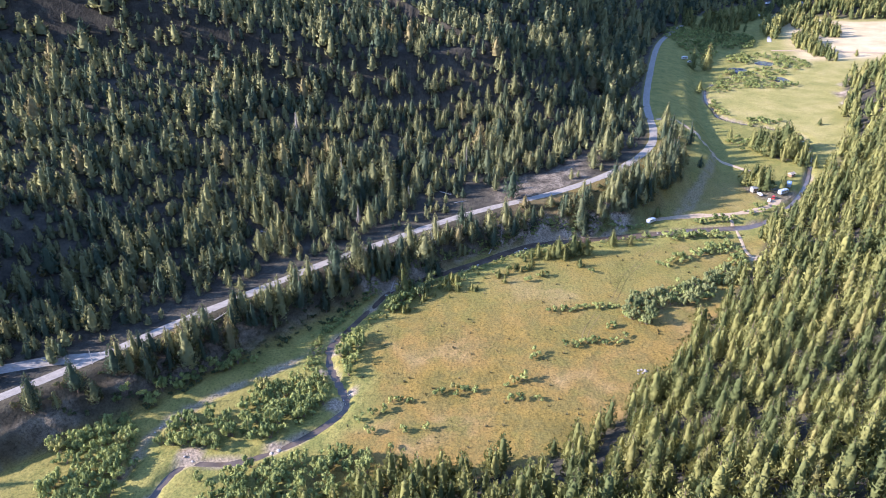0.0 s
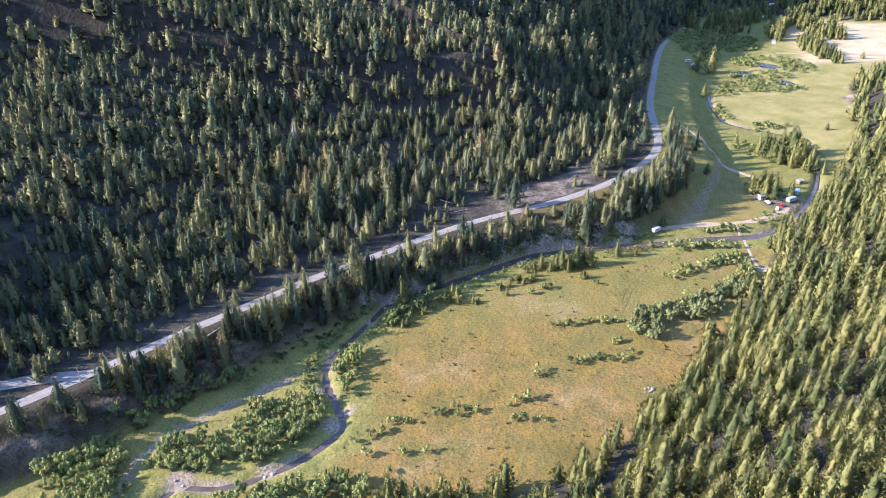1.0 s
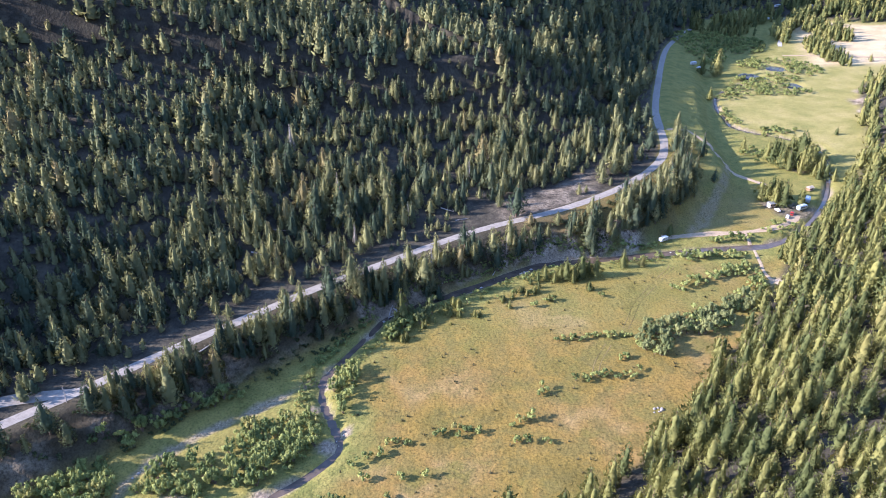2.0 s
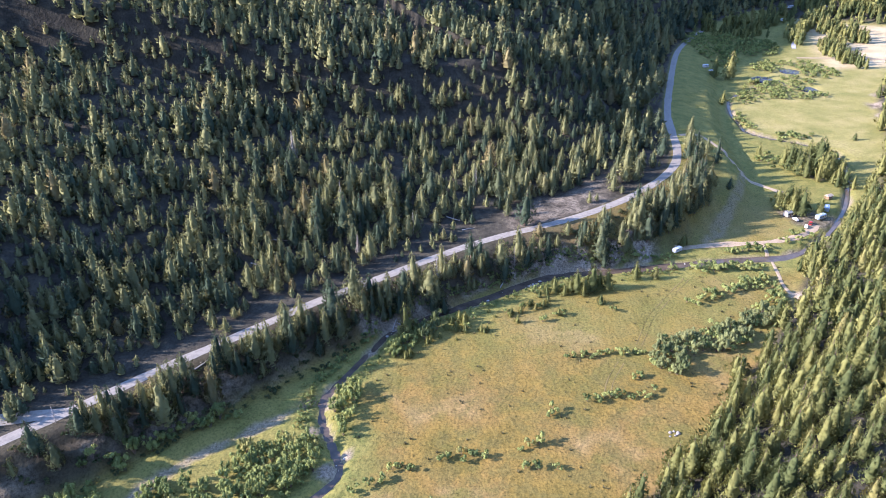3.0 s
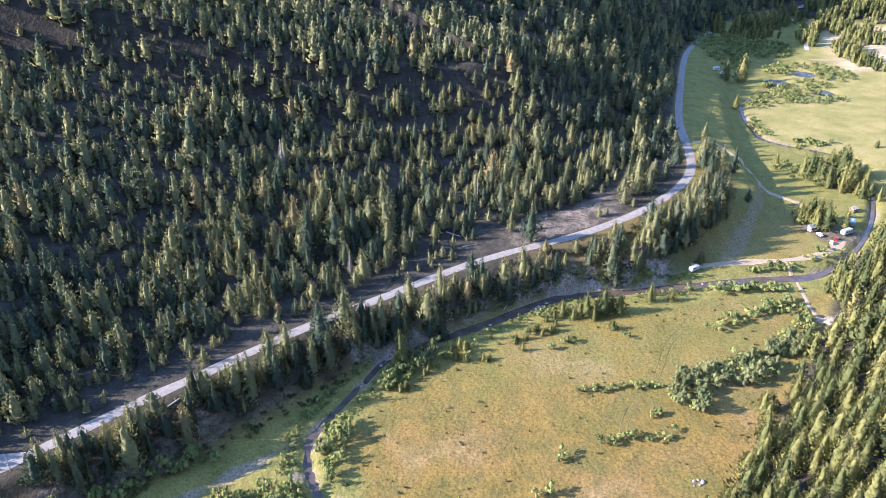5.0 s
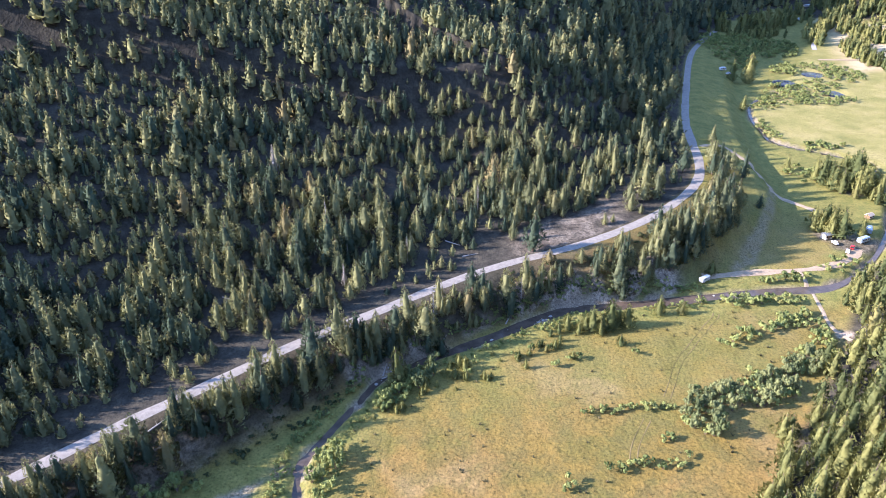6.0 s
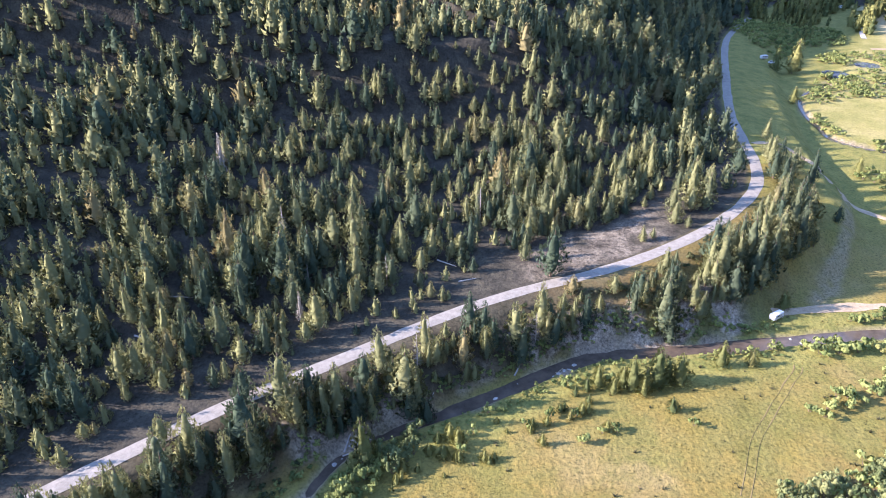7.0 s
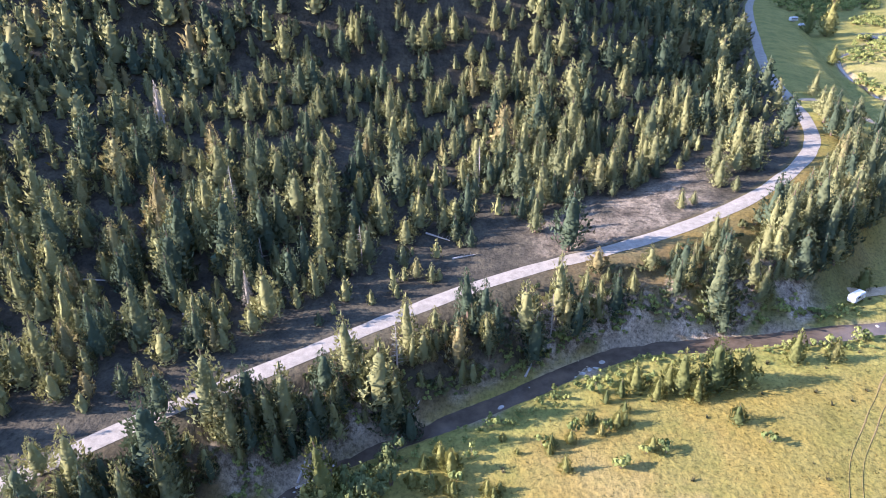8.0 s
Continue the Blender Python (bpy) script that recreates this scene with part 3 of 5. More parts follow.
FIRS = [conifer(70 + k, 16, 8, 8, 0.215 + 0.02 * (k % 3), 0.03, -0.25, 0.35 + 0.25 * (k % 2), 0.35) for k in range(6)]
FIRS_MID = [conifer(90 + k, 11, 6, 5, 0.215 + 0.02 * (k % 3), 0.03, -0.25, 0.35 + 0.25 * (k % 2), 0.35) for k in range(8)]
FIRS_DISTANT = [conifer(150 + k, 6, 4, 2, 0.21 + 0.02 * (k % 3), 0.03, -0.2, 0.4, 0.3) for k in range(4)]
FIRS_FAR = [conifer(130 + k, 7, 5, 3, 0.21 + 0.02 * (k % 3), 0.03, -0.2, 0.4, 0.3) for k in range(4)]
SHRUBS = [shrub(110 + k, 230, 8, 0.85 + 0.12 * (k % 3)) for k in range(6)]
PINE = plant_kind("pine_tree", PINES, (M_BARK, M_PINE), ("trunk", "crown"))
FIR = plant_kind("fir_tree", FIRS, (M_BARK, M_FIR), ("trunk", "crown"))
WILLOW = plant_kind("willow_shrub", SHRUBS, (M_BARK, M_WILLOW), ("stem", "foliage"))
SALLOW = plant_kind("sallow_shrub", SHRUBS, (M_BARK, M_SALLOW), ("stem", "foliage"))


def scatter(x0, x1, y0, y1, gap, seed):
    r = np.random.RandomState(seed)
    gx, gy = np.meshgrid(np.arange(x0, x1, gap), np.arange(y0, y1, gap))
    gx, gy = gx.ravel() + r.uniform(-0.48, 0.48, gx.size) * gap, gy.ravel() + r.uniform(-0.48, 0.48, gx.size) * gap
    return gx, gy, r.rand(gx.size), r


def clear_of(x, y, spots, reach):
    ok = np.ones(len(x), bool)
    for sx, sy, *_ in spots:
        ok &= np.hypot(x - sx, y - sy) > reach
    return ok


# trees that stand out, one by one: place and height
BANK_PINES = [(-29.5, 122.2, 7.3), (-23.9, 124.7, 9.8), (-20.6, 130.0, 9.1), (-17.7, 131.5, 5.9), (-9.2, 137.2, 7.7), (-11.1, 134.8, 5.8), (-3.7, 141.2, 7.3),
              (-6.1, 134.9, 8.5), (-4.3, 134.8, 7.6), (2.6, 146.6, 6.5), (4.4, 145.2, 7.1), (9.0, 145.3, 8.8), (13.0, 148.6, 8.7), (17.9, 154.7, 3.4), (31.4, 151.6,
              10.0), (1.5, 141.0, 6.8), (-1.0, 144.4, 2.9), (36.5, 154.3, 6.0), (33.5, 156.1, 6.1), (40.0, 157.3, 6.1), (47.3, 163.6, 10.1), (54.3, 169.5, 8.1),
              (48.0, 161.6, 8.5)]
BANK_PINES_2 = [(42.9, 156.6, 7.7), (46.2, 158.4, 5.4), (61.7, 192.7, 6.5), (64.5, 203.5, 5.5), (63.2, 199.0, 6.8), (59.4, 182.4, 6.2), (61.9, 177.6, 5.2), (21.9, 152.1, 3.1), (24.6, 155.6, 3.8), (27.2,
                155.1, 3.8), (-32.9, 123.1, 4.4), (-16.5, 132.3, 4.0), (63.9, 190.6, 8.0), (62.9, 193.0, 6.0), (62.8, 177.2, 7.3), (62.0, 180.1, 8.1)]
HILL_PINES = [(-45.9, 145.9, 5.9), (-36.0, 147.6, 6.5), (-31.2, 140.4, 8.2), (-32.3, 150.0, 7.6), (-26.7, 143.1, 5.4), (-19.0, 144.5, 7.4), (-14.8, 149.2, 5.5),
              (-27.8, 137.1, 4.7), (-30.1, 132.7, 4.0), (-25.4, 130.2, 5.5), (-36.3, 131.8, 3.6), (-33.2, 132.1, 3.3), (-40.9, 144.1, 6.0), (15.1, 159.5, 9.2),
              (11.4, 164.3, 6.1), (9.8, 172.7, 8.9), (31.6, 169.3, 3.2), (33.4, 170.2, 2.3), (38.3, 175.3, 5.1), (40.2, 173.5, 2.6), (-15.0, 163.4, 7.6), (-17.7,
              170.9, 7.4), (45.1, 180.2, 7.4), (55.0, 194.1, 7.1), (42.8, 182.0, 9.5), (-25.6, 153.0, 11.3), (-5.5, 161.2, 4.0), (22.9, 172.9, 3.0), (-29.2, 134.3,
              3.3), (-22.5, 149.4, 3.7)]
r = np.random.RandomState(29)
CREEK_FIRS = [(-12.6 + 0.95 * k + 1.3 * r.randn(), 116.5 + 0.95 * k * (0.98 - 0.012 * k) + 1.2 * r.randn() - 0.6, 1.0 + 1.7 * r.rand() ** 1.5) for k in range(34)]
CREEK_FIRS = [p for p in CREEK_FIRS if abs(float(beside(np.array([p[0]]), np.array([p[1]]), CREEK)[0][0])) > 2.0]
MEADOW_FIRS = [(-9.8, 125.7, 7.9), (28.1, 139.8, 7.0), (24.7, 139.4, 6.0), (23.4, 139.9, 3.6), (20.2, 140.0, 4.0), (29.0, 134.9, 2.6), (37.9, 144.0, 4.8), (52.0,
               158.3, 3.4), (29.4, 140.6, 4.7), (26.4, 139.4, 3.9), (0.1, 130.0, 2.8), (1.2, 128.9, 3.2), (-1.4, 129.3, 2.1), (42.1, 144.0, 2.9), (22.0, 138.6, 3.0), (18.5, 138.9, 2.6), (26.0, 138.2, 3.2), (31.2, 140.3, 5.4), (16.8, 138.0, 2.2), (17.2, 134.4, 2.3), (20.0, 131.5, 1.9), (108.1, 296.9,
               11.8), (102.5, 297.1, 8.7), (100.7, 199.9, 10.6), (99.2, 202.4, 8.9), (101.3, 195.2, 8.7), (94.9, 198.1, 7.1), (103.5, 192.8, 6.9), (84.9, 172.5,
               7.8), (82.8, 173.8, 6.5), (88.9, 172.1, 6.1), (161.6, 314.0, 6.2), (178.9, 311.3, 3.7), (95.7, 195.8, 7.0), (93.2, 204.7, 6.7), (95.4, 264.4, 5.4),
               (88.4, 211.1, 5.2), (122.4, 223.2, 2.7)]
r = np.random.RandomState(61)
for spots, kind, label, group in ((BANK_PINES + BANK_PINES_2, PINE, "sunlit pine on the bank below the road", "pines below the road"),
                                  (HILL_PINES, PINE, "green pine standing in the wooded slope above the road", "pines above the road"),
                                  (MEADOW_FIRS, FIR, "lone dark fir standing in the open meadow", "firs in the meadow"),
                                  (CREEK_FIRS, FIR, "small young fir growing on the creek bank", "young firs by the creek")):
    for k, (px, py, ph) in enumerate(spots):
        pz = float(height(np.array([px]), np.array([py]))[0])
        plant(kind, k, px, py, pz - 0.1, ph, 1.08 + 0.38 * r.rand() + (0.3 if ph < 5 else 0), r.rand() * 7, label, "tree", group, (r.randn() * 1.5, r.randn() * 1.5))
# smaller companions crowd round the bank pines
for k, (px, py, ph) in enumerate(BANK_PINES):
    for q in range(2):
        cx, cy, ch = px + 0.5 + 1.2 * r.rand(), py - 0.3 - 1.4 * r.rand(), ph * (0.5 + 0.35 * r.rand())
        plant(PINE, k + q, cx, cy, float(height(np.array([cx]), np.array([cy]))[0]) - 0.1, ch, 1.05 + 0.3 * r.rand(), r.rand() * 7, "sunlit pine on the bank below the road", "tree", "pines below the road", (r.randn() * 2, r.randn() * 2))
# a pine that died standing, its crown gone grey
M_GREY_TWIGS = foliage_material("grey_twigs", (0.25, 0.235, 0.21), (0.32, 0.30, 0.27), (0.32, 0.30, 0.27))
GREY_PINE = plant_kind("dead_pine", PINES[:2], (M_DEAD, M_GREY_TWIGS), ("trunk", "crown"))
for px, py, ph in ((-41.2, 175.5, 8.2), (-22.0, 146.8, 5.2)):
    plant(GREY_PINE, 0, px, py, float(height(np.array([px]), np.array([py]))[0]) - 0.1, ph, 0.72, 1.0, "pale grey dead pine with bare twigs", "dead tree", "dead trees")
NAMED = BANK_PINES + BANK_PINES_2 + HILL_PINES + [(-41.2, 175.5, 8.2)]

# left slope: pines above the road
x, y, luck, r = scatter(-225, 330, 22, 640, 2.75, 41)
z, d, e, c, zones = land(x, y)
thick = np.interp(d, [2.0, 4.0, 7, 12, 24], [0.0, 0.26, 0.55, 0.72, 0.76]) * (0.55 + 0.8 * lattice(x, y, 12, 31))
thick = np.where(d > 34, np.maximum(thick, 0.74 + 0.2 * (d > 55)), thick)
clearing = (x > 5) & (x < 40) & (d < 11.0)
thick = np.where(clearing, 0.04 * (d > 7), thick)
thick = np.where((x < -22) & (d > 5) & (d < 30), np.maximum(np.minimum(thick * 1.6, 0.95), 0.6), thick)
outlying = np.hypot(x, y - 60) > 165
thick = np.where((x > 50) & (y > 196), np.interp(d, [2.8, 4.5, 8.0, 16], [0.0, 0.3, 0.5, 0.85]), thick)
keep = (luck < thick) & (d > 2.2) & (d < 190) & (x > -0.7 * y - np.where(y < 265, 62, 36)) & (y < 470) & (~outlying | (r.rand(len(x)) < np.where(y > 330, 0.5, 0.66)) | ((x > 50) & (d < 16))) & clear_of(x, y, NAMED, 1.4)
x, y, z, d = x[keep], y[keep], z[keep], d[keep]
h = (4.0 + 6.2 * r.rand(len(x)) ** 1.6) * np.interp(d, [0, 8, 22, 35, 75], [0.55, 0.82, 0.98, 0.84, 0.64]) * (0.75 + 0.45 * lattice(x, y, 20, 33))
h = np.where((x > 50) & (y > 196) & (d < 22), (3.4 + 4.8 * r.rand(len(x))), h)
h = np.where(r.rand(len(x)) < 0.25, h * 0.6, h) * np.where(np.hypot(x, y - 60) > 165, 1.2, 1.0)
wf = 1.06 + 0.42 * r.rand(len(x)) + np.where(np.hypot(x, y - 60) > 165, 0.24, 0.0) + np.where(h < 4, 0.3, 0.0)
turn, tint = r.rand(len(x)) * math.tau, r.rand(len(x))
order = np.argsort(np.hypot(x - 5, (y - 150) * 0.9))
for k, i in enumerate(order[:90]):
    plant(PINE, k, x[i], y[i], z[i] - 0.1, h[i], wf[i], turn[i], "green pine standing in the wooded slope above the road", "tree", "pines above the road", (r.randn() * 1.5, r.randn() * 1.5))
rest = order[90:]
table = np.column_stack([x, y, z - 0.1, h, wf, turn, tint])
far = (np.hypot(table[:, 0], table[:, 1] - 60) > 165) & ~((table[:, 0] > 20) & (table[:, 1] < 262))
massed("hillside_pines", PINES, table[rest[:330]], (M_BARK, M_PINE), "close-set green pines above the gravel road", "forest")
rest = rest[330:]
high = ~far & (d > 48)
massed("pine_forest", PINES_MID, table[rest][(~far & ~high)[rest]], (M_BARK, M_PINE), "dense dark pine forest covering the shaded hillside", "forest")
massed("upper_forest", PINES_FAR, table[rest][high[rest]], (M_BARK, M_PINE), "dense dark pines high on the shaded hillside", "forest")
valley = far & (table[:, 0] > 15) & (table[:, 1] < 345)
massed("valley_forest", PINES_FAR, table[rest][valley[rest]], (M_BARK, M_PINE), "dark pine forest above the bend of the road", "forest")
massed("distant_forest", PINES_DISTANT, table[rest][(far & ~valley)[rest]], (M_BARK, M_PINE), "dark distant pine forest on the far hillside", "forest")
# young trees that fill the gaps
ux, uy, luck, r = scatter(-150, 72, 70, 290, 2.05, 42)
uz, d, e, c, zones = land(ux, uy)
keep = (d > 3.0) & (luck < np.interp(d, [3, 7, 14], [0.12, 0.36, 0.55])) & (ux > -0.7 * uy - 20) & (np.hypot(ux, uy - 60) < 172) & ~((ux > 3) & (ux < 42) & (d < 12.5)) & clear_of(ux, uy, NAMED, 1.3)
ux, uy, uz = ux[keep], uy[keep], uz[keep]
n = len(ux)
massed("young_pines", PINES_DISTANT, np.column_stack([ux, uy, uz - 0.05, 1.3 + 2.9 * r.rand(n) ** 1.3, 1.1 + 0.4 * r.rand(n), r.rand(n) * 7, r.rand(n) * 0.6]), (M_BARK, M_PINE), "young pines filling gaps in the forest", "forest")

# near slope: firs on the camera's side
x, y, luck, r = scatter(-70, 235, -5, 330, 2.8, 43)
z, d, e, c, zones = land(x, y)
keep = (e > -0.3) & (e < 120) & (d < -25) & (np.abs(c) > 2.5) & (luck < np.interp(e, [-0.3, 1.5, 5], [0.3, 0.75, 0.94]) * (0.8 + 0.35 * lattice(x, y, 9, 35))) & clear_of(x, y, SCARS, 3.2)
keep &= clear_of(x, y, [(33.9, 97.8), (33.7, 95.6), (33.5, 93.6)], 2.2) & ((y > 45) & (y < 200) & (e < 50) | (r.rand(len(x)) < np.where((y > 195) & (e < 45), 0.6, 0.17)))
x, y, z, e = x[keep], y[keep], z[keep], e[keep]
h = (4.4 + 3.4 * r.rand(len(x))) * (0.8 + 0.4 * lattice(x, y, 15, 36)) * np.interp(e, [0, 5], [0.85, 1.0])
wf = 1.02 + 0.35 * r.rand(len(x))
turn, tint = r.rand(len(x)) * math.tau, r.rand(len(x))
order = np.argsort(np.hypot(x - 42, (y - 90) * 1.1))
for k, i in enumerate(order[:250]):
    plant(FIR, k, x[i], y[i], z[i] - 0.1, h[i], wf[i], turn[i], "sunlit young fir in dense slope woodland", "tree", "firs on the sunny slope", (r.randn() * 1.5, r.randn() * 1.5))
rest = order[250:]
table = np.column_stack([x, y, z - 0.1, h, wf, turn, tint])
far = (y < 45) | (y > 200) | (e > 50)
massed("fir_forest", FIRS_MID, table[rest][~far[rest]], (M_BARK, M_FIR), "dense sunlit fir forest on the near slope", "forest")
massed("slope_forest", FIRS_FAR, table[rest][far[rest]], (M_BARK, M_FIR), "fir forest on the crest of the near slope", "forest")

# bench and bank below the road
x, y, luck, r = scatter(-112, 72, 45, 225, 1.45, 45)
z, d, e, c, zones = land(x, y)
thick = np.where(x < 38, np.interp(d, [-9.5, -7.5, -4.4, -3.6], [0.0, 0.5, 0.6, 0.0]), np.interp(d, [-15, -12, -4.6, -3.8], [0.0, 0.42, 0.5, 0.0]))
thick = thick * np.interp(x, [-112, -78, -73, -60, -35, 60, 66, 72], [0.1, 0.1, 0.5, 1.2, 1.5, 1, 0.4, 0.1]) * (0.35 + 1.0 * lattice(x, y, 6, 37))
keep = (luck < thick) & clear_of(x, y, NAMED, 1.0)
shuffle = r.permutation(keep.sum())
x, y, z, d = x[keep][shuffle], y[keep][shuffle], z[keep][shuffle], d[keep][shuffle]
h = (1.7 + 3.4 * r.rand(len(x)) ** 1.4) * np.where(x < 38, np.where(x < -8, 1.85, 1.15), 1.75) * np.interp(d, [-9, -4], [1.15, 0.8]) * np.where(x < -76, 1.2, 1.0)
table = np.column_stack([x, y, z - 0.1, h, 1.0 + 0.35 * r.rand(len(x)), r.rand(len(x)) * 7, r.rand(len(x))])
for k, (px, py, pz, ph, pw, pt, _) in enumerate(table[:85]):
    plant(PINE, k, px, py, pz, ph, pw, pt, "sunlit pine on the bank below the road", "tree", "pines below the road", (r.randn() * 2, r.randn() * 2))
massed("bank_pines", PINES, table[85:], (M_BARK, M_PINE), "row of sunlit pines along the road bank", "trees")

# woods round the far fields
spots = []
r = np.random.RandomState(47)
for cx, cy, sx, sy, n, lo, hi in ((166, 325, 4, 22, 46, 3.5, 6.5), (186, 372, 7, 26, 60, 4, 8), (99, 199, 6, 7, 18, 5, 9), (83.5, 175, 4, 3.5, 12, 4, 7), (103, 190, 3, 4, 7, 3, 6), (240, 410, 40, 14, 190, 5, 9),
                                  (128, 352, 10, 12, 14, 2.5, 4.5)):
    for _ in range(n):
        a, q = r.rand() * math.tau, math.sqrt(r.rand())
        px, py = cx + sx * q * math.cos(a), cy + sy * q * math.sin(a)
        spots.append((px, py, float(height(np.array([px]), np.array([py]))[0]) - 0.1, lo + (hi - lo) * r.rand(), 1.05 + 0.3 * r.rand(), r.rand() * 7, r.rand()))
for line, wide, lo, hi in (([(122, 380), (134, 384), (148, 389), (160, 398), (170, 409), (182, 424)], 7.0, 4.5, 8.0), ([(118, 372), (128, 368), (140, 371), (150, 376)], 3.5, 3.0, 6.0),
                           ([(158, 352), (165, 368), (174, 382), (184, 396), (194, 408)], 2.6, 4.5, 8.5), ([(163, 330), (170, 340), (176, 352)], 3.0, 4.0, 7.5)):
    for a, b in rounded(line, 1.1):
        px, py = a + wide * r.randn() * 0.7, b + wide * r.randn() * 0.5
        spots.append((px, py, float(height(np.array([px]), np.array([py]))[0]) - 0.1, lo + (hi - lo) * r.rand(), 1.1 + 0.3 * r.rand(), r.rand() * 7, r.rand()))
fx, fy, luck, r = scatter(194, 300, 384, 470, 3.4, 49)
fz, d, e, c, zones = land(fx, fy)
ok = (beside(fx, fy, FAR_EDGE)[0] > 1.0) & (luck < 0.8) & (d < -4)
spots += [(a, b, q - 0.1, 4.5 + 4 * r.rand(), 1.1, r.rand() * 7, r.rand()) for a, b, q in zip(fx[ok], fy[ok], fz[ok])]
nearby = [p for p in spots if p[1] < 235]
massed("meadow_grove", FIRS_MID, nearby, (M_BARK, M_FIR), "groves of dark firs beside the meadow cabins", "trees")
massed("field_edge_trees", FIRS_DISTANT, [p for p in spots if p[1] >= 235], (M_BARK, M_FIR), "scattered firs along the far field edges", "trees")

# ---- shrubs ----


def inside(x, y, poly):
    """Whether points lie in a polygon."""
    hit = np.zeros(len(x), bool)
    for k in range(len(poly)):
        (ax, ay), (bx, by) = poly[k], poly[k - 1]
        if ay != by:
            hit ^= ((ay > y) != (by > y)) & (x < (bx - ax) * (y - ay) / (by - ay) + ax)
    return hit


WILLOW_PATCHES = [[(-36, 94.5), (-27, 98), (-22.5, 97), (-20.8, 92), (-23, 87.5), (-29, 83), (-34, 83)],
                  [(-47, 82), (-45.5, 89), (-38, 89.5), (-35, 84), (-36, 81)],
                  [(-64, 83), (-57, 88), (-53, 87), (-49, 79), (-50, 70), (-60, 70)],
                  [(-38, 75), (-30, 77.5), (-21, 79.5), (-12, 78), (-11, 73), (-22, 69), (-36, 69)],
                  [(-21.2, 101.5), (-20.5, 109), (-17.5, 112), (-16.8, 106), (-18.5, 98)],
                  [(-57, 91), (-50, 97), (-43, 104), (-34, 105.5), (-36, 103), (-44, 99.5), (-52, 91)],
                  [(34, 113.5), (37, 122), (45, 124), (55, 129), (61, 134), (62, 129), (53, 120), (43, 117), (39, 110.5)],
                  [(55, 129), (61, 134), (65.5, 141), (66, 133), (61, 126)],
                  [(45.5, 135), (55, 139.8), (65, 143), (66, 140.5), (55, 136.5), (47, 133.5)],
                  [(51, 153.2), (60, 155), (71, 156), (72, 154.2), (60, 153.7), (51, 152.3)],
                  [(50, 148.4), (62, 149.6), (66, 147), (54, 145.4)],
                  [(-14.5, 121), (-8, 128), (-3, 131.5), (-2, 129.5), (-8, 122), (-12, 117)]]
HEDGES = [([(20.3, 117.4), (24.3, 117.8), (28.9, 118.0), (34, 118.4)], 0.7), ([(22, 105.8), (25.8, 106.3), (30.1, 106.7), (33.2, 107.3)], 0.65),
          ([(0, 133.6), (8, 138.2), (15, 142.4), (19, 144.8)], 0.5), ([(30, 146.2), (38, 147), (48, 148)], 0.5)]
LONE = [(-9.8, 91.5), (-8.6, 91.8), (-6.9, 91.4), (-2.6, 92.9), (-1.2, 93.6), (0.8, 94.3), (0.9, 92.6), (2.4, 93.8), (4.2, 93.4), (9.7, 94.7), (11.2, 95.6), (12.7, 96.1), (10.4, 91.4),
        (12.2, 91.1), (15.1, 90.9), (-12.9, 88.4), (-11.1, 89.0), (-15.1, 87.1), (15.6, 103.0), (15.0, 102.2), (-7.4, 84.2), (-13.0, 84.0), (-9.0, 80.5), (-4, 84.5), (30.5, 111.2), (31.8, 111.6), (13.1, 134.0), (16.4, 134.1), (19.3, 131.0), (16.6, 129.2), (5.0, 134.7), (2.9, 130.8), (1.5, 127.9), (9.8, 132.0), (31.0, 132.3),
        (21.2, 131.1), (17.5, 140.6), (19.0, 141.2), (21.6, 141.0), (15.8, 139.8)]
x, y, luck, r = scatter(-66, 74, 66, 158, 1.35, 71)
pick = np.zeros(len(x), bool)
for poly in WILLOW_PATCHES:
    pick |= inside(x, y, poly)
pick &= luck < 0.82
bushes = [(a, b, 1.6 + 1.2 * r.rand()) for a, b in zip(x[pick], y[pick])]
for line, wide in HEDGES:
    for a, b in rounded(line, 0.9):
        bushes.append((a + r.randn() * wide * 0.5, b + r.randn() * wide * 0.6, 1.3 + 0.8 * r.rand()))
bushes += [(a, b, 1.5 + 1.0 * r.rand()) for a, b in LONE]
bush_z = height(np.array([b[0] for b in bushes]), np.array([b[1] for b in bushes]))
dist = np.array([abs(v) for v in beside(np.array([b[0] for b in bushes]), np.array([b[1] for b in bushes]), CREEK)[0]])
many = []
placed = 0
for k, (bx, by, size) in enumerate(bushes):
    if dist[k] < 2.2:
        continue
    if placed < 300 and (k % 3 or k > len(bushes) - 110):
        kind, label, group = (WILLOW, "rounded bright green willow shrub near the creek", "willow shrubs") if bx < -8 else (SALLOW, "rounded grey-green sallow shrub in the meadow", "sallow shrubs")
        plant(kind, k, bx, by, bush_z[k] - 0.08, size, 1.0, r.rand() * 7, label, "shrub", group)
        placed += 1
    else:
        many.append((bx, by, bush_z[k] - 0.08, size, 1.0, r.rand() * 7, r.rand()))
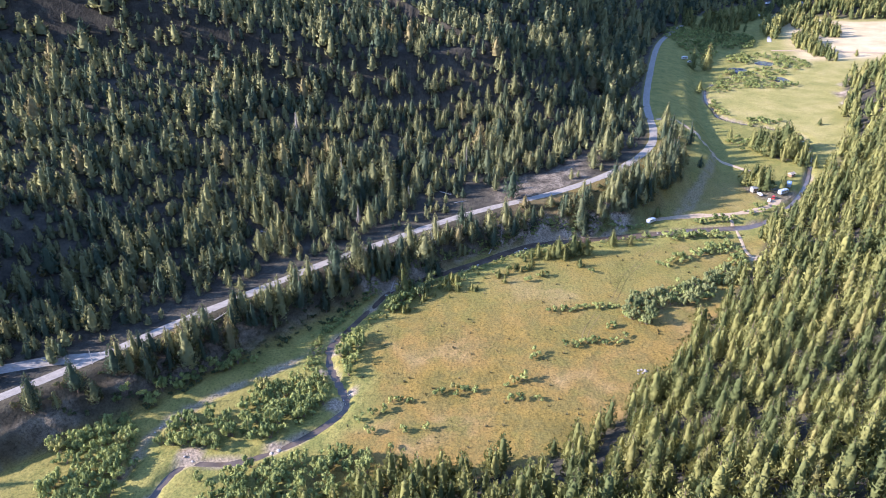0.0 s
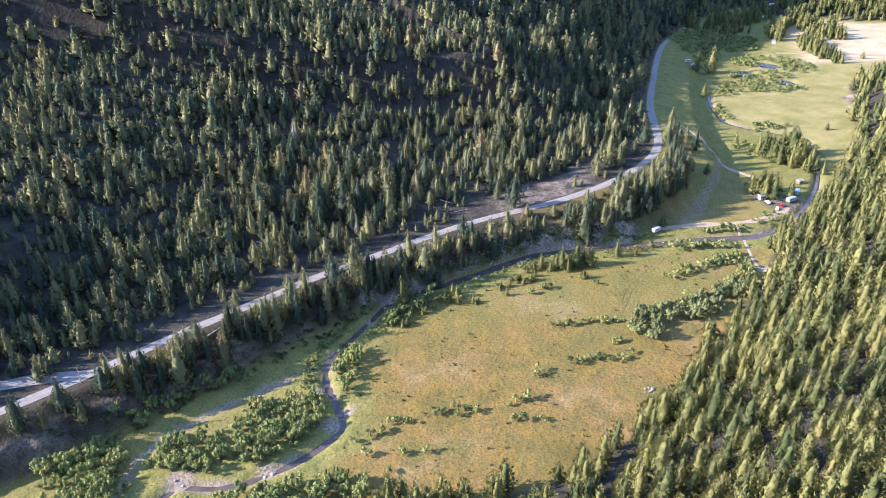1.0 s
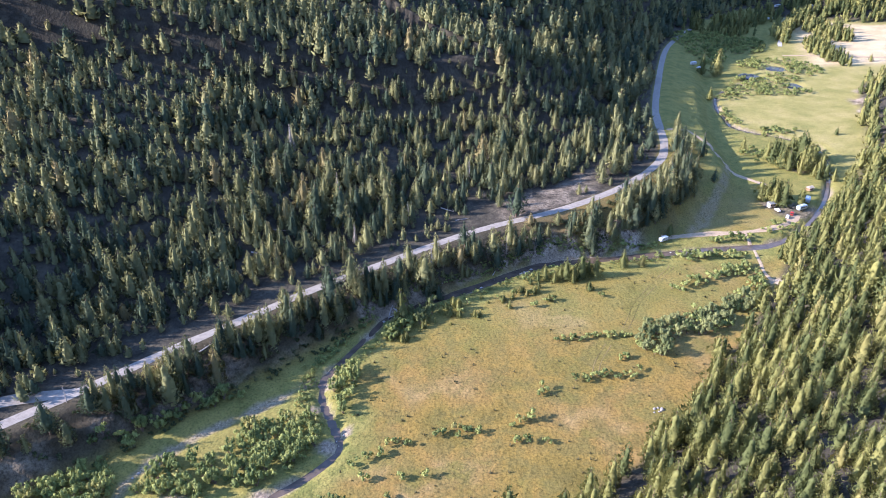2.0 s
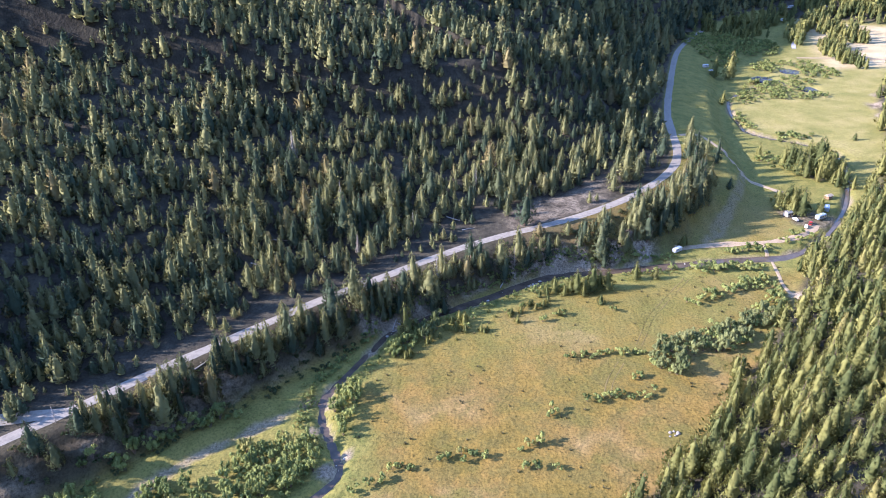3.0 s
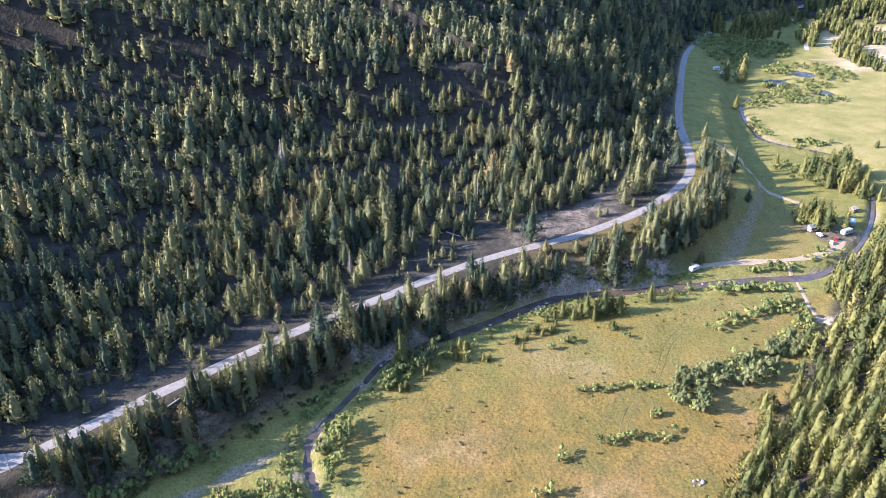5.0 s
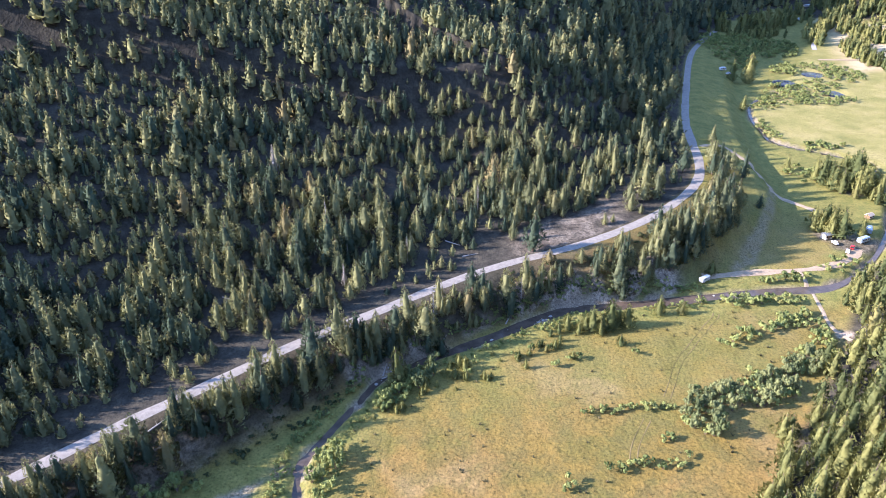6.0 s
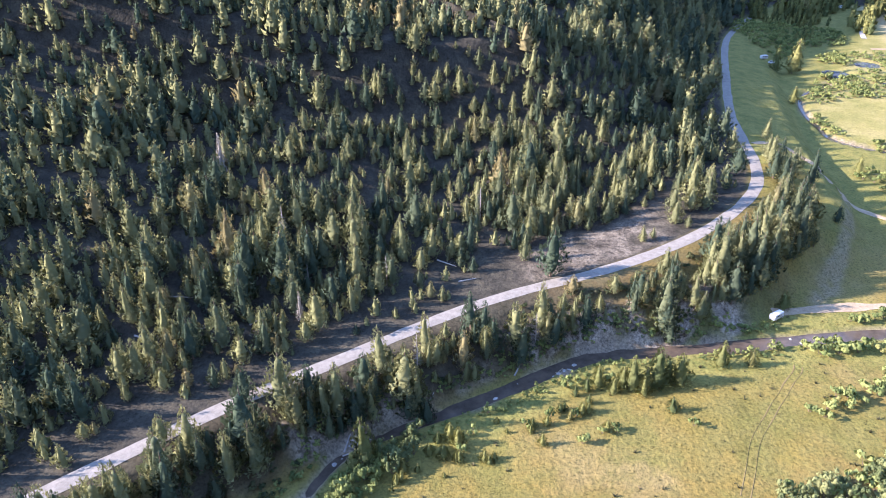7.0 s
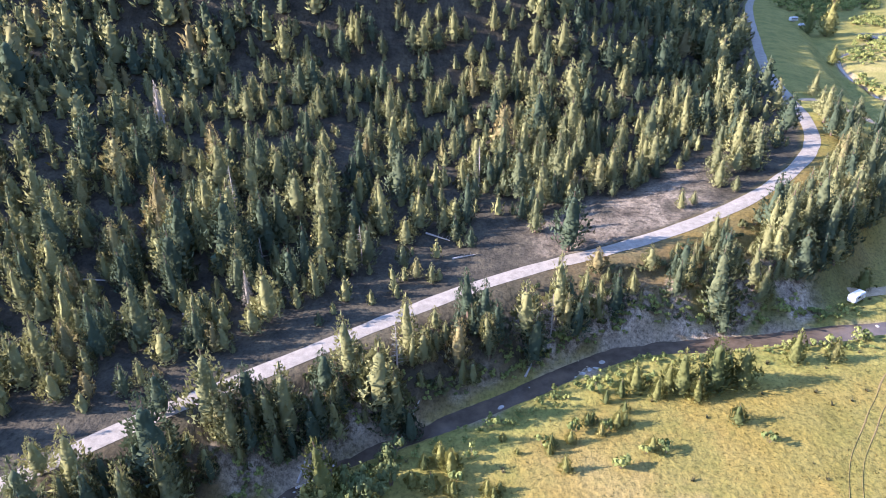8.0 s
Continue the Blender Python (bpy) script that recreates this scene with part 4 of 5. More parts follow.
# willow scrub round the ponds and under the far hill, bushes on the bluff
for cx, cy, sx, sy, n, lo, hi in ((104, 268, 5, 6, 36, 1.0, 2.2), (114, 276, 8, 9, 70, 1.0, 2.2), (126, 272, 10, 7, 70, 1.0, 2.2), (131, 290, 8, 7, 60, 1.0, 2.2), (146, 302, 8, 10, 90, 1.0, 2.4), (114, 340, 11, 24, 210, 1.4, 2.8),
                                  (134, 350, 15, 18, 230, 1.5, 3.0), (136, 312, 14, 9, 110, 1.2, 2.6), (124, 283, 9, 8, 60, 1.2, 2.6), (118, 290, 4, 5, 22, 1.5, 2.6), (105, 228, 7, 2.5, 26, 1.3, 2.4), (96, 244, 1.5, 10, 22, 1.2, 2.2), (108, 208, 3, 8, 20, 1.4, 2.6), (92, 207, 5, 6, 24, 1.2, 2.5), (80, 160, 6, 3, 20, 1, 2)):
    for _ in range(n):
        a, q = r.rand() * math.tau, math.sqrt(r.rand())
        px, py = cx + sx * q * math.cos(a), cy + sy * q * math.sin(a)
        if min(math.hypot(px - p[0], (py - p[1]) * 0.7) / p[2] for p in PONDS) > 1.05:
            many.append((px, py, float(height(np.array([px]), np.array([py]))[0]) - 0.1, lo + (hi - lo) * r.rand(), 1.0, r.rand() * 7, r.rand()))
for shift, lo, hi, n in ((2.6, 0.6, 1.3, 240), (3.5, 0.6, 1.5, 150), (-2.7, 0.4, 1.0, 190), (-3.6, 0.4, 1.1, 80)):
    along = water_line[(water_line[:, 0] > -24) & (water_line[:, 0] < 50) & (water_line[:, 1] > 96)]
    step = np.gradient(along, axis=0)
    step /= np.linalg.norm(step, axis=1)[:, None]
    for k in r.randint(0, len(along), n):
        px, py = along[k] + np.array([-step[k, 1], step[k, 0]]) * (shift + 0.5 * r.randn()) + step[k] * r.rand()
        many.append((px, py, float(height(np.array([px]), np.array([py]))[0]) - 0.06, lo + (hi - lo) * r.rand(), 1.0, r.rand() * 7, r.rand()))
x, y, luck, r = scatter(-75, 62, 85, 190, 1.5, 73)
z, d, e, c, zones = land(x, y)
keep = (d < -3) & (d > -12.5) & (luck < np.interp(d, [-12.5, -10, -6, -3], [0.85, 0.5, 0.34, 0.4])) & (np.abs(c) > 2.2) & (x + y < 215)
dark = []
for a, b, q in zip(x[keep], y[keep], z[keep]):
    dark.append((a, b, q - 0.1, 0.8 + 0.9 * r.rand(), 1.1, r.rand() * 7, 0.05 + 0.3 * r.rand()))
SHRUBS_FAR = [shrub(140 + k, 44, 3, 0.8, 0.075) for k in range(4)]
massed("willow_scrub", SHRUBS_FAR, many, (M_BARK, M_WILLOW), "low willow scrub along the creek and ponds", "shrubs")
M_BRUSH = foliage_material("bank_brush", (0.06, 0.075, 0.035), (0.10, 0.11, 0.05), (0.14, 0.12, 0.06))
massed("bank_brush", SHRUBS_FAR, dark, (M_BARK, M_BRUSH), "dark low brush growing on the eroded bank", "shrubs")


# ---- grass ----


def tufts(name, count, seed, area, size, mat, label, blades=4):
    r = np.random.RandomState(seed)
    px, py = r.uniform(area[0], area[1], count), r.uniform(area[2], area[3], count)
    z, d, e, c, zones = land(px, py)
    ok = (d < -13) & (e < 0) & (np.abs(c) > 2.0) & (lattice(px, py, 6, seed) + 0.5 * lattice(px, py, 2.2, seed + 1) > 0.62)
    px, py, z = px[ok], py[ok], z[ok]
    n = len(px)
    co, shade = [], []
    s = size * (0.5 + r.rand(n))
    t = r.rand(n)
    for b in range(blades):
        a = r.rand(n) * math.tau
        ca, sa = np.cos(a), np.sin(a)
        lean = 0.5 + 0.6 * r.rand(n)
        co.append(np.stack([np.column_stack([px - sa * s * 0.35, py + ca * s * 0.35, z - 0.02]), np.column_stack([px + sa * s * 0.35, py - ca * s * 0.35, z - 0.02]),
                            np.column_stack([px + ca * s * lean, py + sa * s * lean, z + s * (0.7 + 0.5 * r.rand(n))])], 1).reshape(-1, 3))
        shade.append(np.repeat(t, 3))
    co = np.vstack(co)
    return tagged(new(name, fast_mesh(name, co, np.arange(len(co)).reshape(-1, 3), mat, np.concatenate(shade), np.tile((0.0, 0.0, 1.0), (len(co), 1)) + 0.3 * r.randn(len(co) // 3, 3).repeat(3, 0))), label, "grass", kind="stuff")


M_GRASS = foliage_material("dry_grass", (0.13, 0.115, 0.036), (0.205, 0.155, 0.05), (0.225, 0.165, 0.062))
M_SAGE = foliage_material("meadow_sage", (0.085, 0.08, 0.04), (0.13, 0.115, 0.055), (0.16, 0.13, 0.07))
tufts("grass", 52000, 81, (-66, 74, 68, 160), 0.11, M_GRASS, "tufts of dry golden meadow grass", 2)
tufts("sagebrush", 520, 83, (-30, 70, 76, 156), 0.28, M_SAGE, "small dark sagebrush dotted over the meadow", 9)

# ---- ponds, ruts, far track ----
M_POND, t, b = material("still_water", 0.04, 0.6)
t.links.new(ramp(t, noise_node(t, 0.3, 3), [(0.35, (0.07, 0.09, 0.11)), (0.7, (0.11, 0.14, 0.17))]), b.inputs["Base Color"])
for px, py, pr in PONDS:
    bm = bmesh.new()
    ring = [bm.verts.new((pr * 1.25 * math.cos(k * math.tau / 28) * (1 + 0.08 * math.sin(3 * k)), pr * 1.6 * math.sin(k * math.tau / 28), 0)) for k in range(28)]
    bm.faces.new(ring)
    me = bpy.data.meshes.new("pond")
    bm.to_mesh(me), bm.free()
    me.materials.append(M_POND)
    pond = tagged(new("pond", me), "small still pond among willow scrub", "pond", kind="structure")
    pond.location = (px, py, floor_height(px, py) - 0.35)
M_RUT = gravel_material("trodden_grass", (0.13, 0.10, 0.042), (0.19, 0.146, 0.058), 0.9)
for shift in (-0.45, 0.5):
    for pts in ([(48.5, 144), (47.7, 142.5), (44, 138), (40.9, 134), (38, 130), (35.6, 125.5), (33.5, 121)], [(29.5, 116), (27.4, 113), (26.2, 110), (25.3, 107)]):
        ribbon("wheel_rut", rounded([(a + shift + 0.5 * (float(lattice(a, b, 2.3, 22)) - 0.5), b - shift * 0.5) for a, b in rounded(pts, 2.0)], 0.6), 0.07, M_RUT, "faint wheel rut pressed into meadow grass", 0.055, across=2, ragged=1.6)
M_PAVED = gravel_material("shaded_lane", (0.30, 0.30, 0.30), (0.42, 0.41, 0.40))
ribbon("far_lane", rounded([(154, 344), (157, 352), (163, 364), (171, 378), (180, 392), (190.6, 407.5), (204, 432)], 3), 0.9, M_PAVED, "narrow lane leading to distant houses", 0.15)
ribbon("field_track", rounded([(148, 327), (157, 325), (168, 322.5), (181, 318.5), (200, 313)], 3), 1.0, M_TRACK, "pale track along the far field", 0.15)

# ---- rocks, logs and dead trees ----


def part(name, bm, mat, parent, label=""):
    me = bpy.data.meshes.new(name)
    bm.to_mesh(me)
    bm.free()
    me.materials.append(mat)
    ob = new(name, me)
    ob.parent = parent
    return tagged(ob, label)


def boulder_mesh(seed, detail=2, mat=None):
    bm = bmesh.new()
    bmesh.ops.create_icosphere(bm, subdivisions=detail, radius=0.5)
    off = Vector((seed * 3.1, seed * 1.7, 0))
    for v in bm.verts:
        v.co *= 1 + 0.45 * noise.noise(v.co * 1.6 + off) + 0.15 * noise.noise(v.co * 5 + off)
        v.co.z *= 0.7
    me = bpy.data.meshes.new("boulder")
    bm.to_mesh(me), bm.free()
    me.materials.append(mat or M_STONE)
    return me


M_PALE_ROCK = gravel_material("pale_boulder", (0.17, 0.16, 0.14), (0.30, 0.28, 0.25), 2.5)
pale = [boulder_mesh(k, 2, M_PALE_ROCK) for k in (1, 2, 3)]
grey = [boulder_mesh(k) for k in (4, 5, 6, 7)]
r = np.random.RandomState(91)
for k, (bx, by, s) in enumerate([(33.4, 98.2, 0.62), (34.6, 97.9, 0.78), (34.05, 97.5, 0.5), (33.2, 97.4, 0.4), (34.0, 98.4, 0.45)]):
    ob = tagged(new("boulder", pale[k % 3]), "pale boulder at the edge of the firs", "boulder", "pale boulders")
    ob.matrix_basis = pose(bx, by, float(height(np.array([bx]), np.array([by]))[0]) + 0.02 * s, 0, 0, 70 * k) @ Matrix.Scale(s, 4)
stones = [(-17.5, 93.9), (-18.6, 92.9), (-40.5, 79.2), (-41.8, 79.8), (-28.3, 80.6), (-27.2, 81.2), (15.2, 143.2), (16.0, 143.9), (16.9, 144.2), (14.4, 142.8), (17.6, 145.3),
          (-12.5, 128.8), (-11.7, 129.4), (-13.2, 127.2), (-10.2, 130.4), (-14.0, 126.2), (34.3, 152.0), (35.0, 151.6), (50.5, 151.2), (51.6, 150.2), (49.4, 150.0), (-48.5, 86.8), (-47.9, 87.6), (-49.0, 85.8), (6.0, 138.2), (9.2, 141.2)]
for k, (bx, by) in enumerate(stones):
    s = 0.3 + 0.45 * r.rand()
    zz = max(float(height(np.array([bx]), np.array([by]))[0]), floor_height(bx, by) - 0.75)
    ob = tagged(new("stone", grey[k % 4]), "grey stone in the creek bed", "stone", "creek stones")
    ob.matrix_basis = pose(bx, by, zz + 0.02 * s, 0, 0, 50 * k) @ Matrix.Diagonal((s, s * 1.25, s, 1))
# cobbles of the gravel bars
bm_co, bm_tri, at = [], [], 0
for line, spread, n in ((WASH, 1.2, 350), (CREEK[:60], 1.7, 600)):
    pick = line[r.randint(0, len(line), n), :2] + r.randn(n, 2) * spread * 0.8
    zz, d, e, c, zones = land(pick[:, 0], pick[:, 1])
    for (px, py), pz, s, sand in zip(pick, zz, 0.05 + 0.12 * r.rand(n) ** 3, zones["sand"]):
        if sand > 0.5 and pz > floor_height(px, py) - 0.7:
            q = np.array([(1, 0, 0), (0, 1, 0), (-1, 0.2, 0), (0.1, -1, 0), (0, 0, 0.8)]) * s * (0.7 + 0.6 * r.rand(5, 3)) + (px, py, pz)
            bm_co.append(q)
            bm_tri.append(np.array([(0, 1, 4), (1, 2, 4), (2, 3, 4), (3, 0, 4)]) + at)
            at += 5
tagged(new("cobbles", fast_mesh("cobbles", np.vstack(bm_co), np.vstack(bm_tri), M_TRACK)), "pale cobbles on gravel bars and dry wash", "stones", kind="stuff")


def crag(cx, cy, size):
    """A grey outcrop of stacked, cracked rock."""
    root = new("rock_outcrop")
    root.location = (cx, cy, float(height(np.array([cx]), np.array([cy]))[0]) - 0.5)
    rr = random.Random(3)
    for k in range(9):
        bm = bmesh.new()
        bmesh.ops.create_icosphere(bm, subdivisions=3, radius=1.0)
        off = Vector((k * 2.3, k * 5.1, 1.0))
        for v in bm.verts:
            v.co *= 1 + 0.5 * noise.noise(v.co * 1.3 + off) + 0.18 * noise.noise(v.co * 4 + off)
        bmesh.ops.scale(bm, vec=(size * 0.32, size * 0.25, size * (0.3 + 0.35 * rr.random())), verts=bm.verts)
        bmesh.ops.translate(bm, vec=((k - 4) * size * 0.22, rr.uniform(-0.1, 0.1) * size, size * 0.2), verts=bm.verts)
        part("rock", bm, M_STONE, root)
    return tagged(root, "grey rock outcrop rising among dark pines", "rock")


crag(39, 371, 8.0)


def limb(bm, a, b, ra, rb, sides=6):
    """A tapered round piece from a to b."""
    a, b = Vector(a), Vector(b)
    q = (b - a).to_track_quat("Z", "Y")
    rings = [[bm.verts.new(p + q @ Vector((rad * math.cos(k * math.tau / sides), rad * math.sin(k * math.tau / sides), 0))) for k in range(sides)] for p, rad in ((a, ra), (b, rb))]
    for k in range(sides):
        bm.faces.new((rings[0][k], rings[0][(k + 1) % sides], rings[1][(k + 1) % sides], rings[1][k]))
    bm.faces.new(rings[1]), bm.faces.new(rings[0][::-1])


def dead_tree(cx, cy, h, seed, label="bare grey dead tree among living pines"):
    rr = random.Random(seed)
    root = new("dead_tree")
    root.location = (cx, cy, float(height(np.array([cx]), np.array([cy]))[0]) - 0.2)
    bm = bmesh.new()
    limb(bm, (0, 0, 0), (0.1, 0, h * 0.5), 0.020 * h, 0.013 * h)
    limb(bm, (0.1, 0, h * 0.5), (0.05, 0.1, h), 0.013 * h, 0.003 * h)
    part("trunk", bm, M_DEAD, root)
    bm = bmesh.new()
    for k in range(46):
        t = 0.22 + 0.75 * k / 46
        a, n = k * 2.4 + rr.random(), h * 0.17 * (1.08 - t) * (0.5 + rr.random())
        tip = Vector((math.cos(a) * n, math.sin(a) * n, t * h + n * rr.uniform(-0.3, 0.35)))
        limb(bm, (0.08, 0.03, t * h), tip, 0.004 * h, 0.0012 * h, 3)
        for s in range(2):
            mid = Vector((0.08, 0.03, t * h)).lerp(tip, 0.5 + 0.3 * s)
            limb(bm, mid, mid + Vector((rr.uniform(-1, 1), rr.uniform(-1, 1), rr.uniform(-0.6, 0.6))) * n * 0.35, 0.002 * h, 0.0008 * h, 3)
    part("branches", bm, M_DEAD, root)
    return tagged(root, label, "dead tree", "dead trees")


for k, (sx, sy, sh) in enumerate([(-10.6, 156.2, 5.6), (-4.6, 138.6, 6.2), (-22.5, 154.5, 4.2), (12.0, 147.5, 6.0), (-62.5, 95.6, 3.4), (-28, 163, 7), (4, 176, 6.5)]):
    dead_tree(sx, sy, sh, k)


def fallen_log(cx, cy, length, turn, seed):
    rr = random.Random(seed)
    c, s = math.cos(turn), math.sin(turn)
    ends = [(cx - c * length / 2, cy - s * length / 2), (cx + c * length / 2, cy + s * length / 2)]
    zz = [float(height(np.array([p[0]]), np.array([p[1]]))[0]) for p in ends]
    root = new("fallen_log")
    root.location = (*ends[0], zz[0])
    bm = bmesh.new()
    limb(bm, (0, 0, 0.1), (ends[1][0] - ends[0][0], ends[1][1] - ends[0][1], zz[1] - zz[0] + 0.08), 0.14, 0.05, 8)
    part("trunk", bm, M_DEAD, root)
    bm = bmesh.new()
    for k in range(9):
        f = 0.35 + 0.6 * rr.random()
        p = Vector(((ends[1][0] - ends[0][0]) * f, (ends[1][1] - ends[0][1]) * f, (zz[1] - zz[0]) * f + 0.12))
        limb(bm, p, p + Vector((rr.uniform(-0.5, 0.5), rr.uniform(-0.5, 0.5), rr.uniform(0.1, 0.5))), 0.03, 0.01, 4)
    part("branch_stubs", bm, M_DEAD, root)
    return tagged(root, "bleached fallen log lying on the ground", "log", "fallen logs")


for k, (lx, ly, ln, lt) in enumerate([(-36, 143.5, 5, 0.3), (-33, 146, 4.5, -0.5), (-39.5, 149, 6, 0.2), (-28, 147, 4, 0.9), (-42, 140.5, 4, -0.2), (-24, 156, 4, 0.4), (-3.2, 135.2, 3.4, 1.0), (-12.2, 128.2, 2.4, 0.5),
                                      (-11.4, 129.0, 2.0, -0.4), (-12.8, 128.9, 1.8, 1.2), (-44, 110.5, 4.2, 0.9), (9.5, 143.8, 3, 1.1), (2, 158.5, 3, 0.3), (-1.5, 163, 3.5, -0.4)]):
    fallen_log(lx, ly, ln, lt, k)

# ---- vehicles and buildings ----
M_WHITE = plain_material("white_enamel", (0.62, 0.63, 0.64), 0.35, 0, 0.06)
M_GLASS = plain_material("dark_window_glass", (0.03, 0.035, 0.04), 0.08, 0, 0.1)
M_TYRE = plain_material("tyre_rubber", (0.025, 0.025, 0.025), 0.9)
M_RIM = plain_material("steel_rim", (0.5, 0.5, 0.5), 0.35, 0.9)
M_RED = plain_material("red_paint", (0.30, 0.03, 0.03), 0.35, 0, 0.1)
M_BLUE = plain_material("pale_blue_metal", (0.34, 0.42, 0.50), 0.4, 0.2, 0.1)
M_TIMBER = plain_material("cream_boards", (0.6, 0.53, 0.42), 0.85, 0, 0.12)
M_ROOF = plain_material("grey_metal_roof", (0.5, 0.52, 0.54), 0.45, 0.4, 0.12)
M_BROWN = plain_material("brown_boards", (0.24, 0.15, 0.09), 0.85, 0, 0.2)


def box(bm, size, at, bevel=0.0, taper=1.0):
    made = bmesh.ops.create_cube(bm, size=1.0)["verts"]
    for v in made:
        k = taper if v.co.z > 0 else 1.0
        v.co = Vector((v.co.x * size[0] * k, v.co.y * size[1] * (0.5 + 0.5 * k), v.co.z * size[2])) + Vector(at)
    if bevel:
        edges = list({e for v in made for e in v.link_edges})
        bmesh.ops.bevel(bm, geom=edges, offset=bevel, segments=2, affect="EDGES")


def boxed(name, size, at, mat, parent, bevel=0.0, label="", taper=1.0):
    bm = bmesh.new()
    box(bm, size, at, bevel, taper)
    return part(name, bm, mat, parent, label)


def wheel(parent, at, rad, wide):
    bm = bmesh.new()
    bmesh.ops.create_cone(bm, cap_ends=True, segments=18, radius1=rad, radius2=rad, depth=wide, matrix=Matrix.Translation(at) @ Matrix.Rotation(radians(90), 4, "X"))
    bmesh.ops.bevel(bm, geom=[e for e in bm.edges if abs((e.verts[0].co - e.verts[1].co).y) < 1e-4], offset=rad * 0.15, segments=1, affect="EDGES")
    tyre = part("wheel", bm, M_TYRE, parent)
    bm = bmesh.new()
    bmesh.ops.create_cone(bm, cap_ends=True, segments=14, radius1=rad * 0.6, radius2=rad * 0.6, depth=wide + 0.02, matrix=Matrix.Translation(at) @ Matrix.Rotation(radians(90), 4, "X"))
    part("rim", bm, M_RIM, tyre)


def stand(root, x, y, turn, label, category, group=""):
    root.matrix_basis = pose(x, y, float(height(np.array([x]), np.array([y]))[0]) + 0.12, 0, 0, turn)
    return tagged(root, label, category, group)


def camper(x, y, turn, s=1.0):
    root = new("camper_van")
    boxed("body", (2.3 * s, 1.15 * s, 1.05 * s), (-0.25 * s, 0, 0.78 * s), M_WHITE, root, 0.08 * s)
    boxed("cab", (0.75 * s, 1.05 * s, 0.62 * s), (1.2 * s, 0, 0.52 * s), M_WHITE, root, 0.08 * s, "", 0.82)
    boxed("overcab_bunk", (0.6 * s, 1.1 * s, 0.4 * s), (1.1 * s, 0, 1.1 * s), M_WHITE, root, 0.07 * s)
    boxed("windshield", (0.04 * s, 0.85 * s, 0.26 * s), (1.49 * s, 0, 0.70 * s), M_GLASS, root, 0, "dark windscreen")
    for side in (-1, 1):
        boxed("side_window", (0.6 * s, 0.03, 0.28 * s), (-0.4 * s, side * 0.585 * s, 0.98 * s), M_GLASS, root, 0, "dark side window")
        for wx in (-0.75, 1.05):
            wheel(root, Vector((wx * s, side * 0.5 * s, 0.2 * s)), 0.2 * s, 0.14 * s)
    boxed("door", (0.36 * s, 0.03, 0.8 * s), (0.35 * s, -0.585 * s, 0.7 * s), M_RIM, root, 0, "grey entry door")
    boxed("roof_vent", (0.3 * s, 0.3 * s, 0.08 * s), (-0.5 * s, 0, 1.34 * s), M_RIM, root, 0.02)
    return stand(root, x, y, turn, "white camper van parked beside the creek", "camper van")


def trailer(x, y, turn, length, mat, label, s=1.0):
    root = new("travel_trailer")
    boxed("body", (length, 1.2 * s, 1.05 * s), (0, 0, 0.8 * s), mat, root, 0.14 * s)
    for side in (-1, 1):
        for k in (-1, 0, 1):
            boxed("window", (length * 0.17, 0.03, 0.3 * s), (k * length * 0.28, side * 0.61 * s, 0.95 * s), M_GLASS, root)
        wheel(root, Vector((-0.1 * length, side * 0.52 * s, 0.2 * s)), 0.2 * s, 0.12 * s)
    boxed("door", (0.34 * s, 0.03, 0.75 * s), (length * 0.14, -0.615 * s, 0.72 * s), M_RIM, root)
    bm = bmesh.new()
    limb(bm, (length / 2 - 0.1, 0.3 * s, 0.35 * s), (length / 2 + 0.5 * s, 0, 0.3 * s), 0.03, 0.03, 6)
    limb(bm, (length / 2 - 0.1, -0.3 * s, 0.35 * s), (length / 2 + 0.5 * s, 0, 0.3 * s), 0.03, 0.03, 6)
    part("drawbar", bm, M_RIM, root)
    boxed("roof_unit", (0.4 * s, 0.35 * s, 0.14 * s), (0, 0, 1.38 * s), M_WHITE, root, 0.03)
    return stand(root, x, y, turn, label, "trailer")


def car(x, y, turn, mat, label, s=1.0, pickup=False):
    root = new("pickup_truck" if pickup else "parked_car")
    boxed("body", (2.2 * s, 0.95 * s, 0.38 * s), (0, 0, 0.4 * s), mat, root, 0.08 * s)
    cab_at, cab_len = (0.1 if pickup else -0.1), (0.8 if pickup else 1.25)
    boxed("cabin", (cab_len * s, 0.85 * s, 0.36 * s), (cab_at * s, 0, 0.74 * s), mat, root, 0.06 * s, "", 0.8)
    boxed("windscreen", (0.03, 0.66 * s, 0.22 * s), ((cab_at + cab_len * 0.47) * s, 0, 0.74 * s), M_GLASS, root)
    for side in (-1, 1):
        boxed("side_window", (cab_len * 0.7 * s, 0.03, 0.2 * s), (cab_at * s, side * 0.405 * s, 0.76 * s), M_GLASS, root)
        boxed("headlight", (0.04, 0.18 * s, 0.1 * s), (1.1 * s, side * 0.34 * s, 0.45 * s), M_RIM, root)
        for wx in (-0.68, 0.7):
            wheel(root, Vector((wx * s, side * 0.44 * s, 0.18 * s)), 0.18 * s, 0.13 * s)
    if pickup:
        boxed("load_bed", (0.75 * s, 0.75 * s, 0.05 * s), (-0.65 * s, 0, 0.61 * s), M_TYRE, root)
    return stand(root, x, y, turn, label, "car")


